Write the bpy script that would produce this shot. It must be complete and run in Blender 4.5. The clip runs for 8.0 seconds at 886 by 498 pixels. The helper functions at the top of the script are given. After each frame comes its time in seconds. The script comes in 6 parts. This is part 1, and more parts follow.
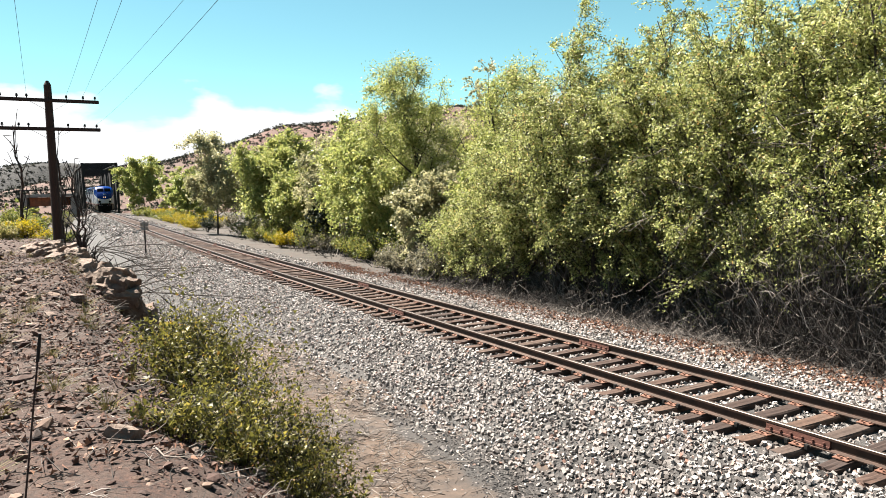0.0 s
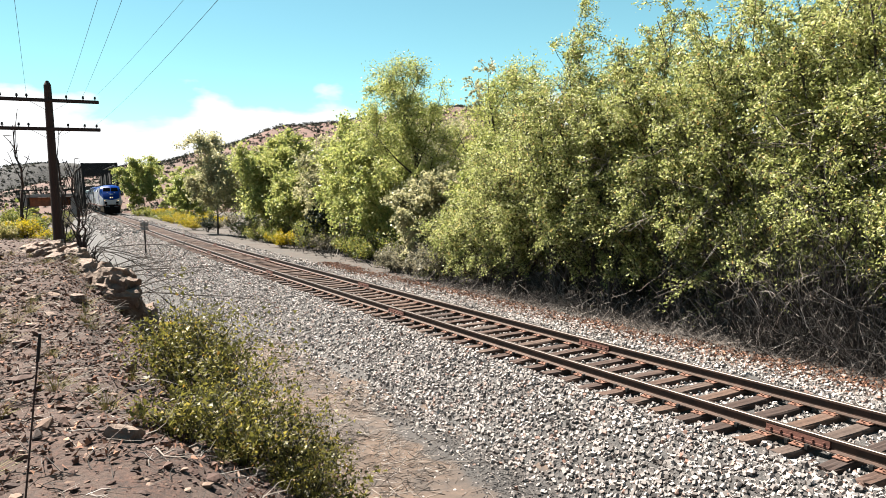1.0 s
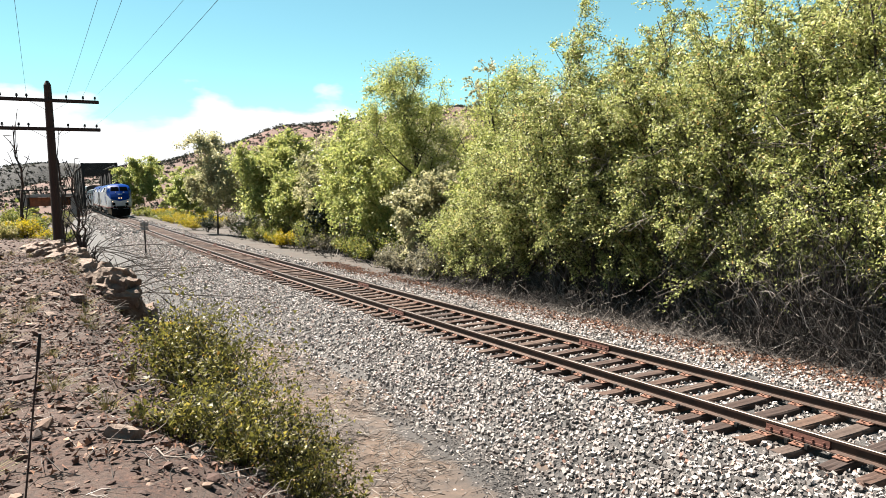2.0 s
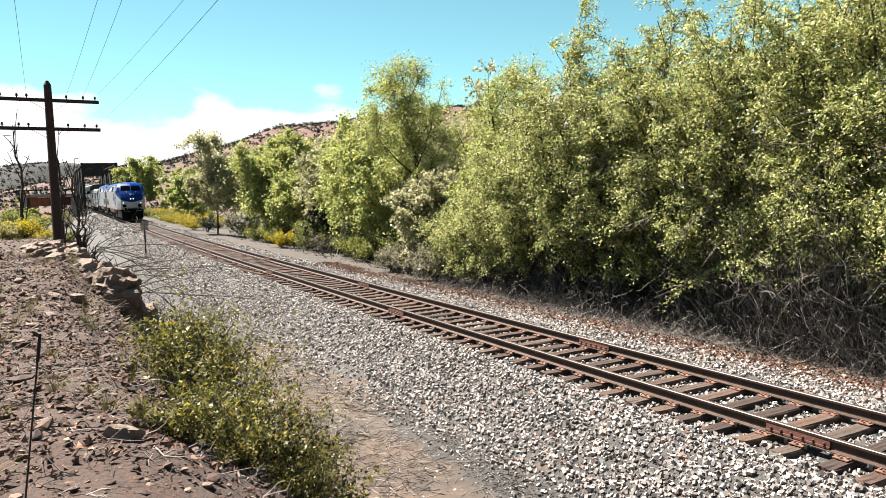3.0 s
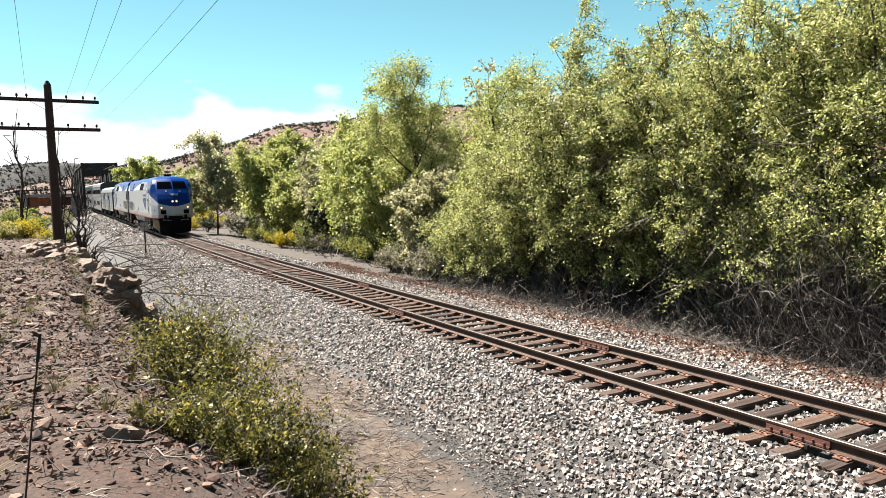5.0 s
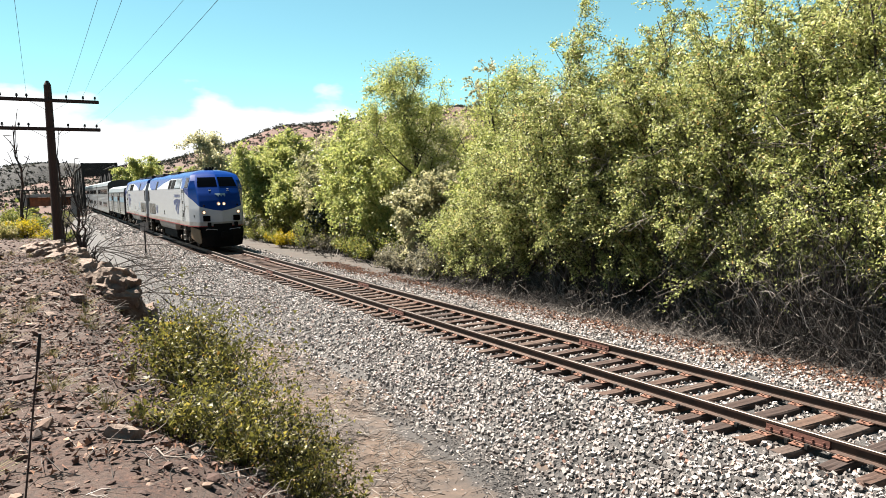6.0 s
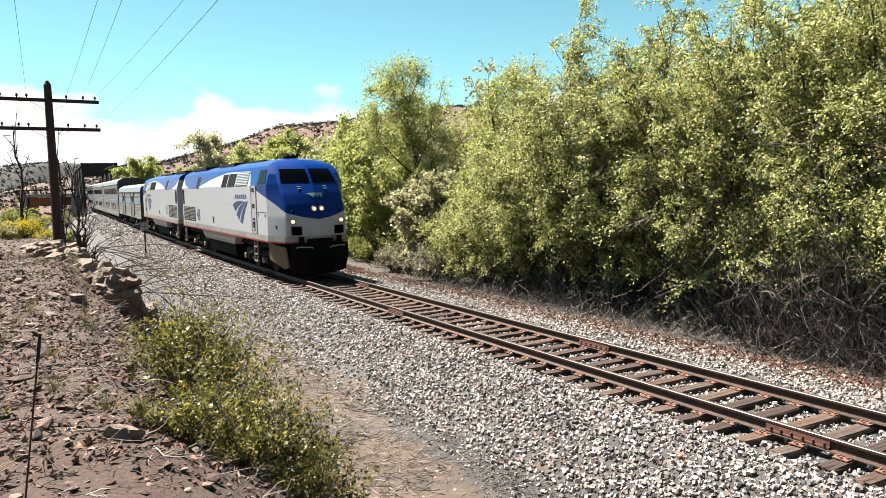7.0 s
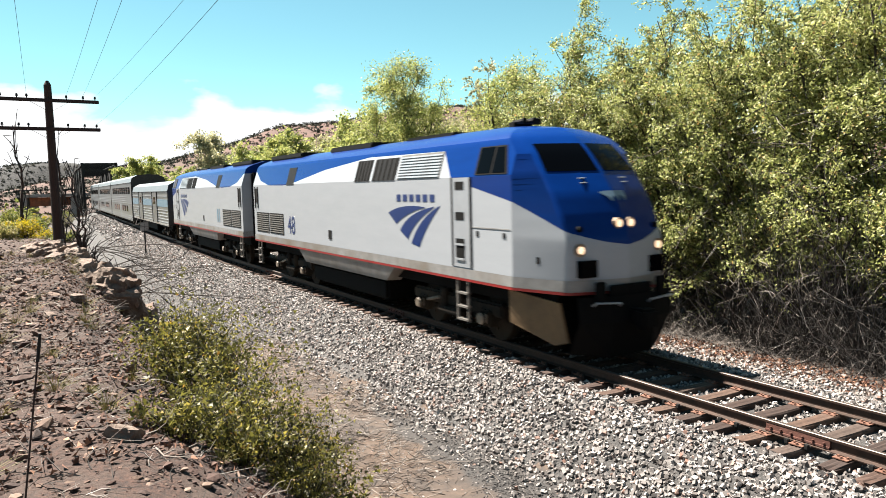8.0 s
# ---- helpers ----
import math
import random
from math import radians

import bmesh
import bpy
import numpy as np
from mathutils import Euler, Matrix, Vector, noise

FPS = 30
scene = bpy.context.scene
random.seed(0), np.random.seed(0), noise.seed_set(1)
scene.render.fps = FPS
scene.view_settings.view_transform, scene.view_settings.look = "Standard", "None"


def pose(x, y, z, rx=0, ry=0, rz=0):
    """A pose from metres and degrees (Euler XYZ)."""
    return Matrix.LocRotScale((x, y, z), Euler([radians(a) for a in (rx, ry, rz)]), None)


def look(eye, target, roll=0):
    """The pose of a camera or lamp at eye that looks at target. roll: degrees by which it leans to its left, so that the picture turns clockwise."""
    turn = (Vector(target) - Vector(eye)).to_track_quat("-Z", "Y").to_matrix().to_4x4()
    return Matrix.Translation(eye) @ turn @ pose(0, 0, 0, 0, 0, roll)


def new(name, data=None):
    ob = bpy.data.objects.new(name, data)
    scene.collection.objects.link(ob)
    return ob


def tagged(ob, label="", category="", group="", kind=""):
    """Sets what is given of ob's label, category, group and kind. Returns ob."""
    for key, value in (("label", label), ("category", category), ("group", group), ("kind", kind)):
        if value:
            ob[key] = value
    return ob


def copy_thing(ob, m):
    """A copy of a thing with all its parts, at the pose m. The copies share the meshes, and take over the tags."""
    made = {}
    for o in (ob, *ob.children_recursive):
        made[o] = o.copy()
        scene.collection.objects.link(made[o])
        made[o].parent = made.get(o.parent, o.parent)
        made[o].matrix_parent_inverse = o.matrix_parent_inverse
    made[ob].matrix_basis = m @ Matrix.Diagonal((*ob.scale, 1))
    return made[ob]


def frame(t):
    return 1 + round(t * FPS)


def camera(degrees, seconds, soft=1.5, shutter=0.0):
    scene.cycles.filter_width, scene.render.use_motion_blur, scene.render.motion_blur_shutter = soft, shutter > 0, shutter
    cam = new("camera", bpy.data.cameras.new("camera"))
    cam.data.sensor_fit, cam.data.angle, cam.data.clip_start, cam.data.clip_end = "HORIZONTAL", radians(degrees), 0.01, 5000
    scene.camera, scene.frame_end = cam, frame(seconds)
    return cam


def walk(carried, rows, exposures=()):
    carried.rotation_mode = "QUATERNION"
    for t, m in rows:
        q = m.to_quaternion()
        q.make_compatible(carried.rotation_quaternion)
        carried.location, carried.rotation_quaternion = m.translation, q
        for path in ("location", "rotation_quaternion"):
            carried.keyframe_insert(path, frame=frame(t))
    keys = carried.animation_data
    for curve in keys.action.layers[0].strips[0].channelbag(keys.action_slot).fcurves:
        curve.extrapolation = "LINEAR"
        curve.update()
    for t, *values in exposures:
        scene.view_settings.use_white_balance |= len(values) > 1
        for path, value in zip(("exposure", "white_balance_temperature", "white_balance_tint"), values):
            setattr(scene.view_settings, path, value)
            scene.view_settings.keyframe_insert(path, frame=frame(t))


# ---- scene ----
# ---- camera ----
cam = camera(61.89, 8.0, 0.55, 0.25)
EYE = (0.0, 0.0, 3.312)
VIEW = look(EYE, (0.0, 1.0, 3.312 + math.tan(radians(-5.028))), -1.458)
walk(cam, [(0, VIEW), (8, VIEW)], [(0, 2.40), (8, 2.40)])

# ---- sky and sun: the sun stands behind the train, a little to the near side ----
SUN = Vector((-0.535, 0.387, 1.0)).normalized()
world = bpy.data.worlds.new("world")
scene.world = world
world.use_nodes = True


def build_sky():
    nt = world.node_tree
    nt.nodes.clear()
    out = nt.nodes.new("ShaderNodeOutputWorld")
    bg = nt.nodes.new("ShaderNodeBackground")
    sky = nt.nodes.new("ShaderNodeTexSky")
    sky.sky_type = "NISHITA"
    sky.sun_disc = False
    sky.sun_elevation = math.asin(SUN.z)
    sky.sun_rotation = math.atan2(SUN.x, SUN.y)
    sky.altitude = 1600
    sky.air_density = 1.0
    sky.dust_density = 0.4
    sky.ozone_density = 1.0
    bg.inputs["Strength"].default_value = 0.052
    # white cumulus low over the horizon, broken by noise
    tc = nt.nodes.new("ShaderNodeTexCoord")
    sep = nt.nodes.new("ShaderNodeSeparateXYZ")
    mp = nt.nodes.new("ShaderNodeMapping")
    mp.inputs["Scale"].default_value = (1, 1, 2.3)
    mp.inputs["Location"].default_value = (0.35, 0.1, 0.0)
    n = nt.nodes.new("ShaderNodeTexNoise")
    n.inputs["Scale"].default_value = 4.2
    n.inputs["Detail"].default_value = 9
    n.inputs["Roughness"].default_value = 0.52
    fall = nt.nodes.new("ShaderNodeMapRange")
    fall.inputs[1].default_value, fall.inputs[2].default_value = 0.03, 0.21
    fall.inputs[3].default_value, fall.inputs[4].default_value = 0.30, -0.26
    add = nt.nodes.new("ShaderNodeMath")
    add.operation = "ADD"
    ramp = nt.nodes.new("ShaderNodeValToRGB")
    ramp.color_ramp.elements[0].position, ramp.color_ramp.elements[1].position = 0.55, 0.63
    mix = nt.nodes.new("ShaderNodeMix")
    mix.data_type = "RGBA"
    mix.inputs[7].default_value = (4.35, 4.4, 4.45, 1)
    tint = nt.nodes.new("ShaderNodeMix")
    tint.data_type, tint.blend_type = "RGBA", "MULTIPLY"
    tint.inputs[0].default_value = 1.0
    tint.inputs[7].default_value = (0.48, 0.695, 0.55, 1)
    L = nt.links.new
    L(tc.outputs["Generated"], sep.inputs[0])
    L(tc.outputs["Generated"], mp.inputs[0])
    L(mp.outputs[0], n.inputs["Vector"])
    L(sep.outputs[2], fall.inputs[0])
    L(n.outputs[0], add.inputs[0])
    L(fall.outputs[0], add.inputs[1])
    L(add.outputs[0], ramp.inputs[0])
    L(sky.outputs[0], tint.inputs[6])
    L(ramp.outputs[0], mix.inputs[0])
    L(tint.outputs[2], mix.inputs[6])
    L(mix.outputs[2], bg.inputs[0])
    L(bg.outputs[0], out.inputs[0])


build_sky()
sun_data = bpy.data.lights.new("sun", "SUN")
sun_data.energy, sun_data.angle, sun_data.color = 5.0, radians(0.53), (1.0, 0.92, 0.82)
sun = new("sun", sun_data)
sun.matrix_world = look(SUN * 50, (0, 0, 0))


# ---- materials ----
def material(name, rough=0.8, metal=0.0):
    m = bpy.data.materials.new(name)
    m.use_nodes = True
    b = m.node_tree.nodes["Principled BSDF"]
    b.inputs["Roughness"].default_value = rough
    b.inputs["Metallic"].default_value = metal
    return m, m.node_tree, b


def ramp_node(nt, stops):
    r = nt.nodes.new("ShaderNodeValToRGB")
    el = r.color_ramp.elements
    while len(el) > 1:
        el.remove(el[-1])
    el[0].position, el[0].color = stops[0][0], (*stops[0][1], 1)
    for p, c in stops[1:]:
        e = el.new(p)
        e.color = (*c, 1)
    return r


def noise_node(nt, scale, detail=6, rough=0.6, coord="Object", stretch=(1, 1, 1)):
    tc = nt.nodes.new("ShaderNodeTexCoord")
    mp = nt.nodes.new("ShaderNodeMapping")
    mp.inputs["Scale"].default_value = stretch
    n = nt.nodes.new("ShaderNodeTexNoise")
    n.inputs["Scale"].default_value, n.inputs["Detail"].default_value, n.inputs["Roughness"].default_value = scale, detail, rough
    nt.links.new(tc.outputs[coord], mp.inputs[0])
    nt.links.new(mp.outputs[0], n.inputs["Vector"])
    return n


def mixed(nt, fac, a, b, blend="MIX"):
    m = nt.nodes.new("ShaderNodeMix")
    m.data_type, m.blend_type = "RGBA", blend
    for sock, v in ((m.inputs[0], fac), (m.inputs[6], a), (m.inputs[7], b)):
        if isinstance(v, (int, float)):
            sock.default_value = v
        elif isinstance(v, tuple):
            sock.default_value = (*v, 1)
        else:
            nt.links.new(v, sock)
    return m.outputs[2]


def bumped(nt, b, height, strength=0.4, distance=0.02):
    bp = nt.nodes.new("ShaderNodeBump")
    bp.inputs["Strength"].default_value, bp.inputs["Distance"].default_value = strength, distance
    nt.links.new(height, bp.inputs["Height"])
    nt.links.new(bp.outputs[0], b.inputs["Normal"])


def surface(name, c1, c2, scale, rough=0.8, metal=0.0, stains=None, bump=0.3, depth=0.01, stretch=(1, 1, 1), coord="Object"):
    """Two-tone surface with grain and larger stains."""
    m, nt, b = material(name, rough, metal)
    n1 = noise_node(nt, scale, 8, 0.65, coord, stretch)
    r1 = ramp_node(nt, [(0.3, c1), (0.7, c2)])
    nt.links.new(n1.outputs[0], r1.inputs[0])
    col = r1.outputs[0]
    if stains:
        n2 = noise_node(nt, scale * 0.13, 5, 0.6, coord, stretch)
        r2 = ramp_node(nt, [(0.45, (0, 0, 0)), (0.65, (1, 1, 1))])
        nt.links.new(n2.outputs[0], r2.inputs[0])
        col = mixed(nt, r2.outputs[0], col, stains)
    nt.links.new(col, b.inputs["Base Color"])
    if bump:
        bumped(nt, b, n1.outputs[0], bump, depth)
    return m


def varied(name, stops, rough=0.8, source="island", bump=0.0, bump_scale=30, grain=0.0):
    """Colour picked piece by piece from a ramp."""
    m, nt, b = material(name, rough)
    if source == "island":
        g = nt.nodes.new("ShaderNodeNewGeometry")
        sock = g.outputs["Random Per Island"]
    else:
        g = nt.nodes.new("ShaderNodeObjectInfo")
        sock = g.outputs["Random"]
    r = ramp_node(nt, stops)
    nt.links.new(sock, r.inputs[0])
    col = r.outputs[0]
    if grain:
        n = noise_node(nt, bump_scale, 7, 0.7)
        g2 = ramp_node(nt, [(0.3, (1 - grain,) * 3), (0.7, (1, 1, 1))])
        nt.links.new(n.outputs[0], g2.inputs[0])
        col = mixed(nt, 1.0, col, g2.outputs[0], "MULTIPLY")
        if bump:
            bumped(nt, b, n.outputs[0], bump, 0.01)
    nt.links.new(col, b.inputs["Base Color"])
    return m


def leafy(name, stops):
    """Thin leaves that let some light through."""
    m = varied(name, stops, 0.5)
    nt = m.node_tree
    b = nt.nodes["Principled BSDF"]
    b.inputs["Specular IOR Level"].default_value = 0.35
    tr = nt.nodes.new("ShaderNodeBsdfTranslucent")
    mx = nt.nodes.new("ShaderNodeMixShader")
    mx.inputs[0].default_value = 0.46
    out = nt.nodes["Material Output"]
    nt.links.new(b.inputs["Base Color"].links[0].from_socket, tr.inputs[0])
    nt.links.new(b.outputs[0], mx.inputs[1])
    nt.links.new(tr.outputs[0], mx.inputs[2])
    nt.links.new(mx.outputs[0], out.inputs[0])
    return m


M_STONE = varied("ballast_stone", [(0.0, (0.06006, 0.05005, 0.04505)), (0.25, (0.1401, 0.1251, 0.1176)), (0.6, (0.2503, 0.2278, 0.2152)), (0.88, (0.3604, 0.3353, 0.3153)), (1.0, (0.1902, 0.1051, 0.07762))], 0.85, grain=0.25, bump=0.3, bump_scale=60)
# bed darker than its stones: the shade of the gaps is in the colour
M_BALLAST_SHADED = surface("shade_dark_ballast_bed", (0.007567, 0.007147, 0.006727), (0.07147, 0.06727, 0.0652), 26, 0.9, bump=0.9, depth=0.05)
M_RAIL = surface("rail_steel", (0.02252, 0.01401, 0.01001), (0.05505, 0.03003, 0.02102), 9, 0.55, 0.4, bump=0.15)
M_HEAD = surface("worn_rail_head", (0.03503, 0.02503, 0.02102), (0.08008, 0.06507, 0.05756), 20, 0.5, 0.5, bump=0.05)
M_RUST = surface("rust", (0.08008, 0.03253, 0.02002), (0.1702, 0.08509, 0.05505), 14, 0.85, 0.1, bump=0.3)
M_JOINT = surface("joint_bar_rust", (0.06006, 0.02252, 0.01602), (0.1251, 0.05005, 0.03503), 18, 0.8, 0.1, bump=0.3)
M_TIE = varied("tie_wood", [(0.0, (0.0335, 0.01783, 0.01284)), (0.35, (0.05913, 0.03031, 0.02027)), (0.7, (0.09458, 0.05349, 0.03547)), (1.0, (0.06701, 0.04636, 0.03716))], 0.9, "object", bump=0.8, bump_scale=11, grain=0.55)
M_POLE = surface("pole_wood", (0.01401, 0.007007, 0.005005), (0.04254, 0.01852, 0.01201), 7, 0.9, stretch=(6, 6, 0.5), bump=0.6)
M_DARKWOOD = surface("crossarm_wood", (0.01502, 0.008008, 0.006006), (0.03754, 0.01752, 0.01401), 8, 0.9, bump=0.5)
M_BARK = surface("bark", (0.01802, 0.01402, 0.01202), (0.06006, 0.04805, 0.04004), 9, 0.95, stretch=(3, 3, 0.6), bump=0.8, depth=0.02)
# dead wood; its large near-black share also paints the thicket's inner shade
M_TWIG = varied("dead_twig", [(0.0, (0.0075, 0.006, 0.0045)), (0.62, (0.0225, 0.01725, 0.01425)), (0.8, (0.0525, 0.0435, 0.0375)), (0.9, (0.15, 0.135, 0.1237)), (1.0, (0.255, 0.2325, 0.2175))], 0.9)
M_STICK = varied("bleached_stick", [(0.0, (0.08258, 0.06382, 0.05255)), (0.5, (0.1577, 0.1351, 0.1164)), (1.0, (0.2477, 0.2252, 0.2027))], 0.9)
M_BRIDGE = surface("bridge_steel", (0.003003, 0.003003, 0.003003), (0.01001, 0.009009, 0.008509), 3, 0.7, 0.3, bump=0.2)
M_LEAF = leafy("willow_leaf", [(0.0, (0.06129, 0.07373, 0.02197)), (0.3, (0.1974, 0.2257, 0.06139)), (0.68, (0.3677, 0.3908, 0.1334)), (0.92, (0.4903, 0.4998, 0.2431)), (1.0, (0.4223, 0.261, 0.0887))])
M_LEAF_FAR = leafy("cottonwood_leaf", [(0.0, (0.1559, 0.1952, 0.0547)), (0.5, (0.276, 0.307, 0.08596)), (1.0, (0.4308, 0.4125, 0.1501))])
M_LEAF_PALE = leafy("pale_cottonwood_leaf", [(0.0, (0.1966, 0.2025, 0.1173)), (0.5, (0.3062, 0.2979, 0.1515)), (1.0, (0.4378, 0.3947, 0.2347))])
M_LEAF_YELLOW = leafy("rabbitbrush_flower", [(0.0, (0.1693, 0.1693, 0.01302)), (0.5, (0.3126, 0.2475, 0.009768)), (1.0, (0.4037, 0.2865, 0.01302))])
M_LEAF_BRUSH = leafy("brush_leaf", [(0.0, (0.07293, 0.08985, 0.02019)), (0.5, (0.1544, 0.1791, 0.04037)), (0.85, (0.2442, 0.2442, 0.05731)), (1.0, (0.3256, 0.2442, 0.04037))])
M_LEAF_BUSH = leafy("shrub_leaf", [(0.0, (0.03249, 0.03249, 0.008864)), (0.45, (0.09218, 0.08984, 0.0195)), (0.8, (0.163, 0.1495, 0.03249)), (0.95, (0.25, 0.2068, 0.0455)), (1.0, (0.2281, 0.1194, 0.02601))])
# leaf colour darkened to paint the shade below the willow crowns
M_LEAF_SHADE = leafy("painted_shade_leaf", [(0.0, (0.01954, 0.02214, 0.007814)), (0.6, (0.04558, 0.04884, 0.01563)), (1.0, (0.09117, 0.08466, 0.0293))])
M_JUNIPER = leafy("juniper_leaf", [(0.0, (0.007814, 0.01433, 0.007814)), (1.0, (0.02605, 0.03582, 0.01954))])
M_SAGE = leafy("sage_leaf", [(0.0, (0.08596, 0.0827, 0.05405)), (0.6, (0.172, 0.1615, 0.1074)), (1.0, (0.2436, 0.2149, 0.1433))])
M_GRASS = leafy("dry_grass", [(0.0, (0.09522, 0.1099, 0.0293)), (0.5, (0.2417, 0.2125, 0.07326)), (1.0, (0.3663, 0.315, 0.1392))])
M_ROCK = surface("red_sandstone", (0.04505, 0.02753, 0.02102), (0.2603, 0.1952, 0.1502), 4.5, 0.9, stains=(0.08509, 0.05005, 0.03754), bump=1.0, depth=0.09)
M_ROCK_PIECE = varied("hillside_stone", [(0.0, (0.0189, 0.009152, 0.006564)), (0.5, (0.05986, 0.02771, 0.01917)), (0.85, (0.1134, 0.06376, 0.04463)), (1.0, (0.1953, 0.1386, 0.105))], 0.9, grain=0.4, bump=0.5, bump_scale=40)
M_LITTER = varied("bark_litter", [(0.0, (0.03453, 0.01489, 0.009383)), (0.5, (0.1151, 0.04893, 0.02815)), (1.0, (0.259, 0.1362, 0.08258))], 0.9)
M_HILL = surface("hill_soil", (0.04225, 0.01825, 0.01148), (0.08125, 0.03393, 0.02116), 0.12, 0.95, stains=(0.039, 0.02223, 0.01451), bump=0.3, depth=0.5)
M_MOUNTAIN = surface("far_mountain", (0.002141, 0.002478, 0.002974), (0.00963, 0.009385, 0.00991), 0.05, 0.95, stains=(0.00321, 0.003756, 0.003963), bump=0.8, depth=4.0)
M_HILLBUSH = varied("hill_shrub", [(0.0, (0.01502, 0.01802, 0.01101)), (0.6, (0.03503, 0.03804, 0.02352)), (1.0, (0.06507, 0.06256, 0.04254))], 0.95)


# ---- shared builders ----
def part(name, bm, mat, parent=None, label="", smooth=False):
    me = bpy.data.meshes.new(name)
    bmesh.ops.recalc_face_normals(bm, faces=bm.faces[:])
    if smooth:
        for f in bm.faces:
            f.smooth = True
    bm.to_mesh(me)
    bm.free()
    me.materials.append(mat)
    ob = new(name, me)
    if parent:
        ob.parent = parent
    return tagged(ob, label)


def share(name, me, parent=None, m=None):
    ob = new(name, me)
    if parent:
        ob.parent = parent
    if m is not None:
        ob.matrix_basis = m
    return ob


def soup(name, verts, faces, mat, parent=None, label="", smooth=False):
    """One mesh from numpy arrays of vertices and equal-sided faces."""
    me = bpy.data.meshes.new(name)
    faces = np.asarray(faces, dtype=np.int32)
    k = faces.shape[1]
    me.vertices.add(len(verts))
    me.vertices.foreach_set("co", np.asarray(verts, dtype=np.float32).ravel())
    me.loops.add(faces.size)
    me.loops.foreach_set("vertex_index", faces.ravel())
    me.polygons.add(len(faces))
    me.polygons.foreach_set("loop_start", np.arange(0, faces.size, k, dtype=np.int32))
    me.polygons.foreach_set("use_smooth", np.full(len(faces), smooth))
    me.update(calc_edges=True)
    me.validate()
    me.materials.append(mat)
    ob = new(name, me)
    if parent:
        ob.parent = parent
    return tagged(ob, label)


def box(bm, x0, x1, y0, y1, z0, z1, m=None, bevel=0.0):
    r = bmesh.ops.create_cube(bm, size=1, matrix=Matrix.LocRotScale(((x0 + x1) / 2, (y0 + y1) / 2, (z0 + z1) / 2), None, (abs(x1 - x0), abs(y1 - y0), abs(z1 - z0))))
    vs = r["verts"]
    if bevel:
        es = list({e for v in vs for e in v.link_edges})
        r2 = bmesh.ops.bevel(bm, geom=es, offset=bevel, segments=2, affect="EDGES")
        vs = list({v for f in r2["faces"] for v in f.verts} | {v for v in vs if v.is_valid})
    if m is not None:
        bmesh.ops.transform(bm, matrix=m, verts=vs)
    return vs


def rod(bm, a, b, r0, r1=None, seg=8):
    a, b = Vector(a), Vector(b)
    d = b - a
    q = d.to_track_quat("Z", "Y").to_matrix().to_4x4()
    bmesh.ops.create_cone(bm, cap_ends=True, segments=seg, radius1=r0, radius2=r0 if r1 is None else r1, depth=d.length, matrix=Matrix.Translation((a + b) / 2) @ q)


def bar(bm, a, b, w, h):
    """A squared bar from a to b."""
    a, b = Vector(a), Vector(b)
    d = b - a
    q = d.to_track_quat("X", "Z").to_matrix().to_4x4()
    L = d.length / 2
    box(bm, -L, L, -w / 2, w / 2, -h / 2, h / 2, Matrix.Translation((a + b) / 2) @ q)


def loft(bm, rings, close=True):
    rows = [[bm.verts.new(p) for p in r] for r in rings]
    n = len(rows[0])
    for a, b in zip(rows[:-1], rows[1:]):
        for i in range(n if close else n - 1):
            j = (i + 1) % n
            bm.faces.new((a[i], a[j], b[j], b[i]))
    return rows


def tubes(lines, rng, sides=3):
    """Thin tapered tubes along polylines: (points n x 3, radius start, radius end)."""
    V, F, base = [], [], 0
    ang = np.arange(sides) * 2 * np.pi / sides
    for pts, r0, r1 in lines:
        pts = np.asarray(pts, dtype=float)
        n = len(pts)
        tan = np.gradient(pts, axis=0)
        tan /= np.linalg.norm(tan, axis=1, keepdims=True) + 1e-9
        ref = np.where(np.abs(tan[:, 2:3]) > 0.9, [[1.0, 0, 0]], [[0, 0, 1.0]])
        u = np.cross(tan, ref)
        u /= np.linalg.norm(u, axis=1, keepdims=True) + 1e-9
        w = np.cross(tan, u)
        rad = np.linspace(r0, r1, n)[:, None, None]
        ring = pts[:, None, :] + rad * (np.cos(ang)[None, :, None] * u[:, None, :] + np.sin(ang)[None, :, None] * w[:, None, :])
        V.append(ring.reshape(-1, 3))
        i = np.arange(n - 1)[:, None] * sides
        j = np.arange(sides)[None, :]
        k = (j + 1) % sides
        F.append(np.stack([i + j, i + k, i + sides + k, i + sides + j], -1).reshape(-1, 4) + base)
        base += n * sides
    return np.concatenate(V), np.concatenate(F)


def unit(rng, n):
    v = rng.normal(size=(n, 3))
    return v / np.linalg.norm(v, axis=1, keepdims=True)


def leaf_quads(P, size, rng, long=1.6, lift=0.35):
    """Small pointed leaves at the points P."""
    n = len(P)
    a = unit(rng, n)
    b = np.cross(a, unit(rng, n))
    b /= np.linalg.norm(b, axis=1, keepdims=True) + 1e-9
    s = (size * rng.uniform(0.6, 1.3, n))[:, None]
    a, b = a * s * long * 0.5, b * s * 0.5
    V = np.stack([P - a * 0.9 - b * 0.6, P + a * 1.1 - b * 0.3, P - a * 0.1 + b * 1.15], 1).reshape(-1, 3)
    F = np.arange(3 * n).reshape(-1, 3)
    return V, F


HEX = np.array([(x, y, z) for z in (-1, 1) for y in (-1, 1) for x in (-1, 1)]) * 0.62
HEX_F = np.array([(0, 2, 3, 1), (4, 5, 7, 6), (0, 1, 5, 4), (2, 6, 7, 3), (0, 4, 6, 2), (1, 3, 7, 5)])


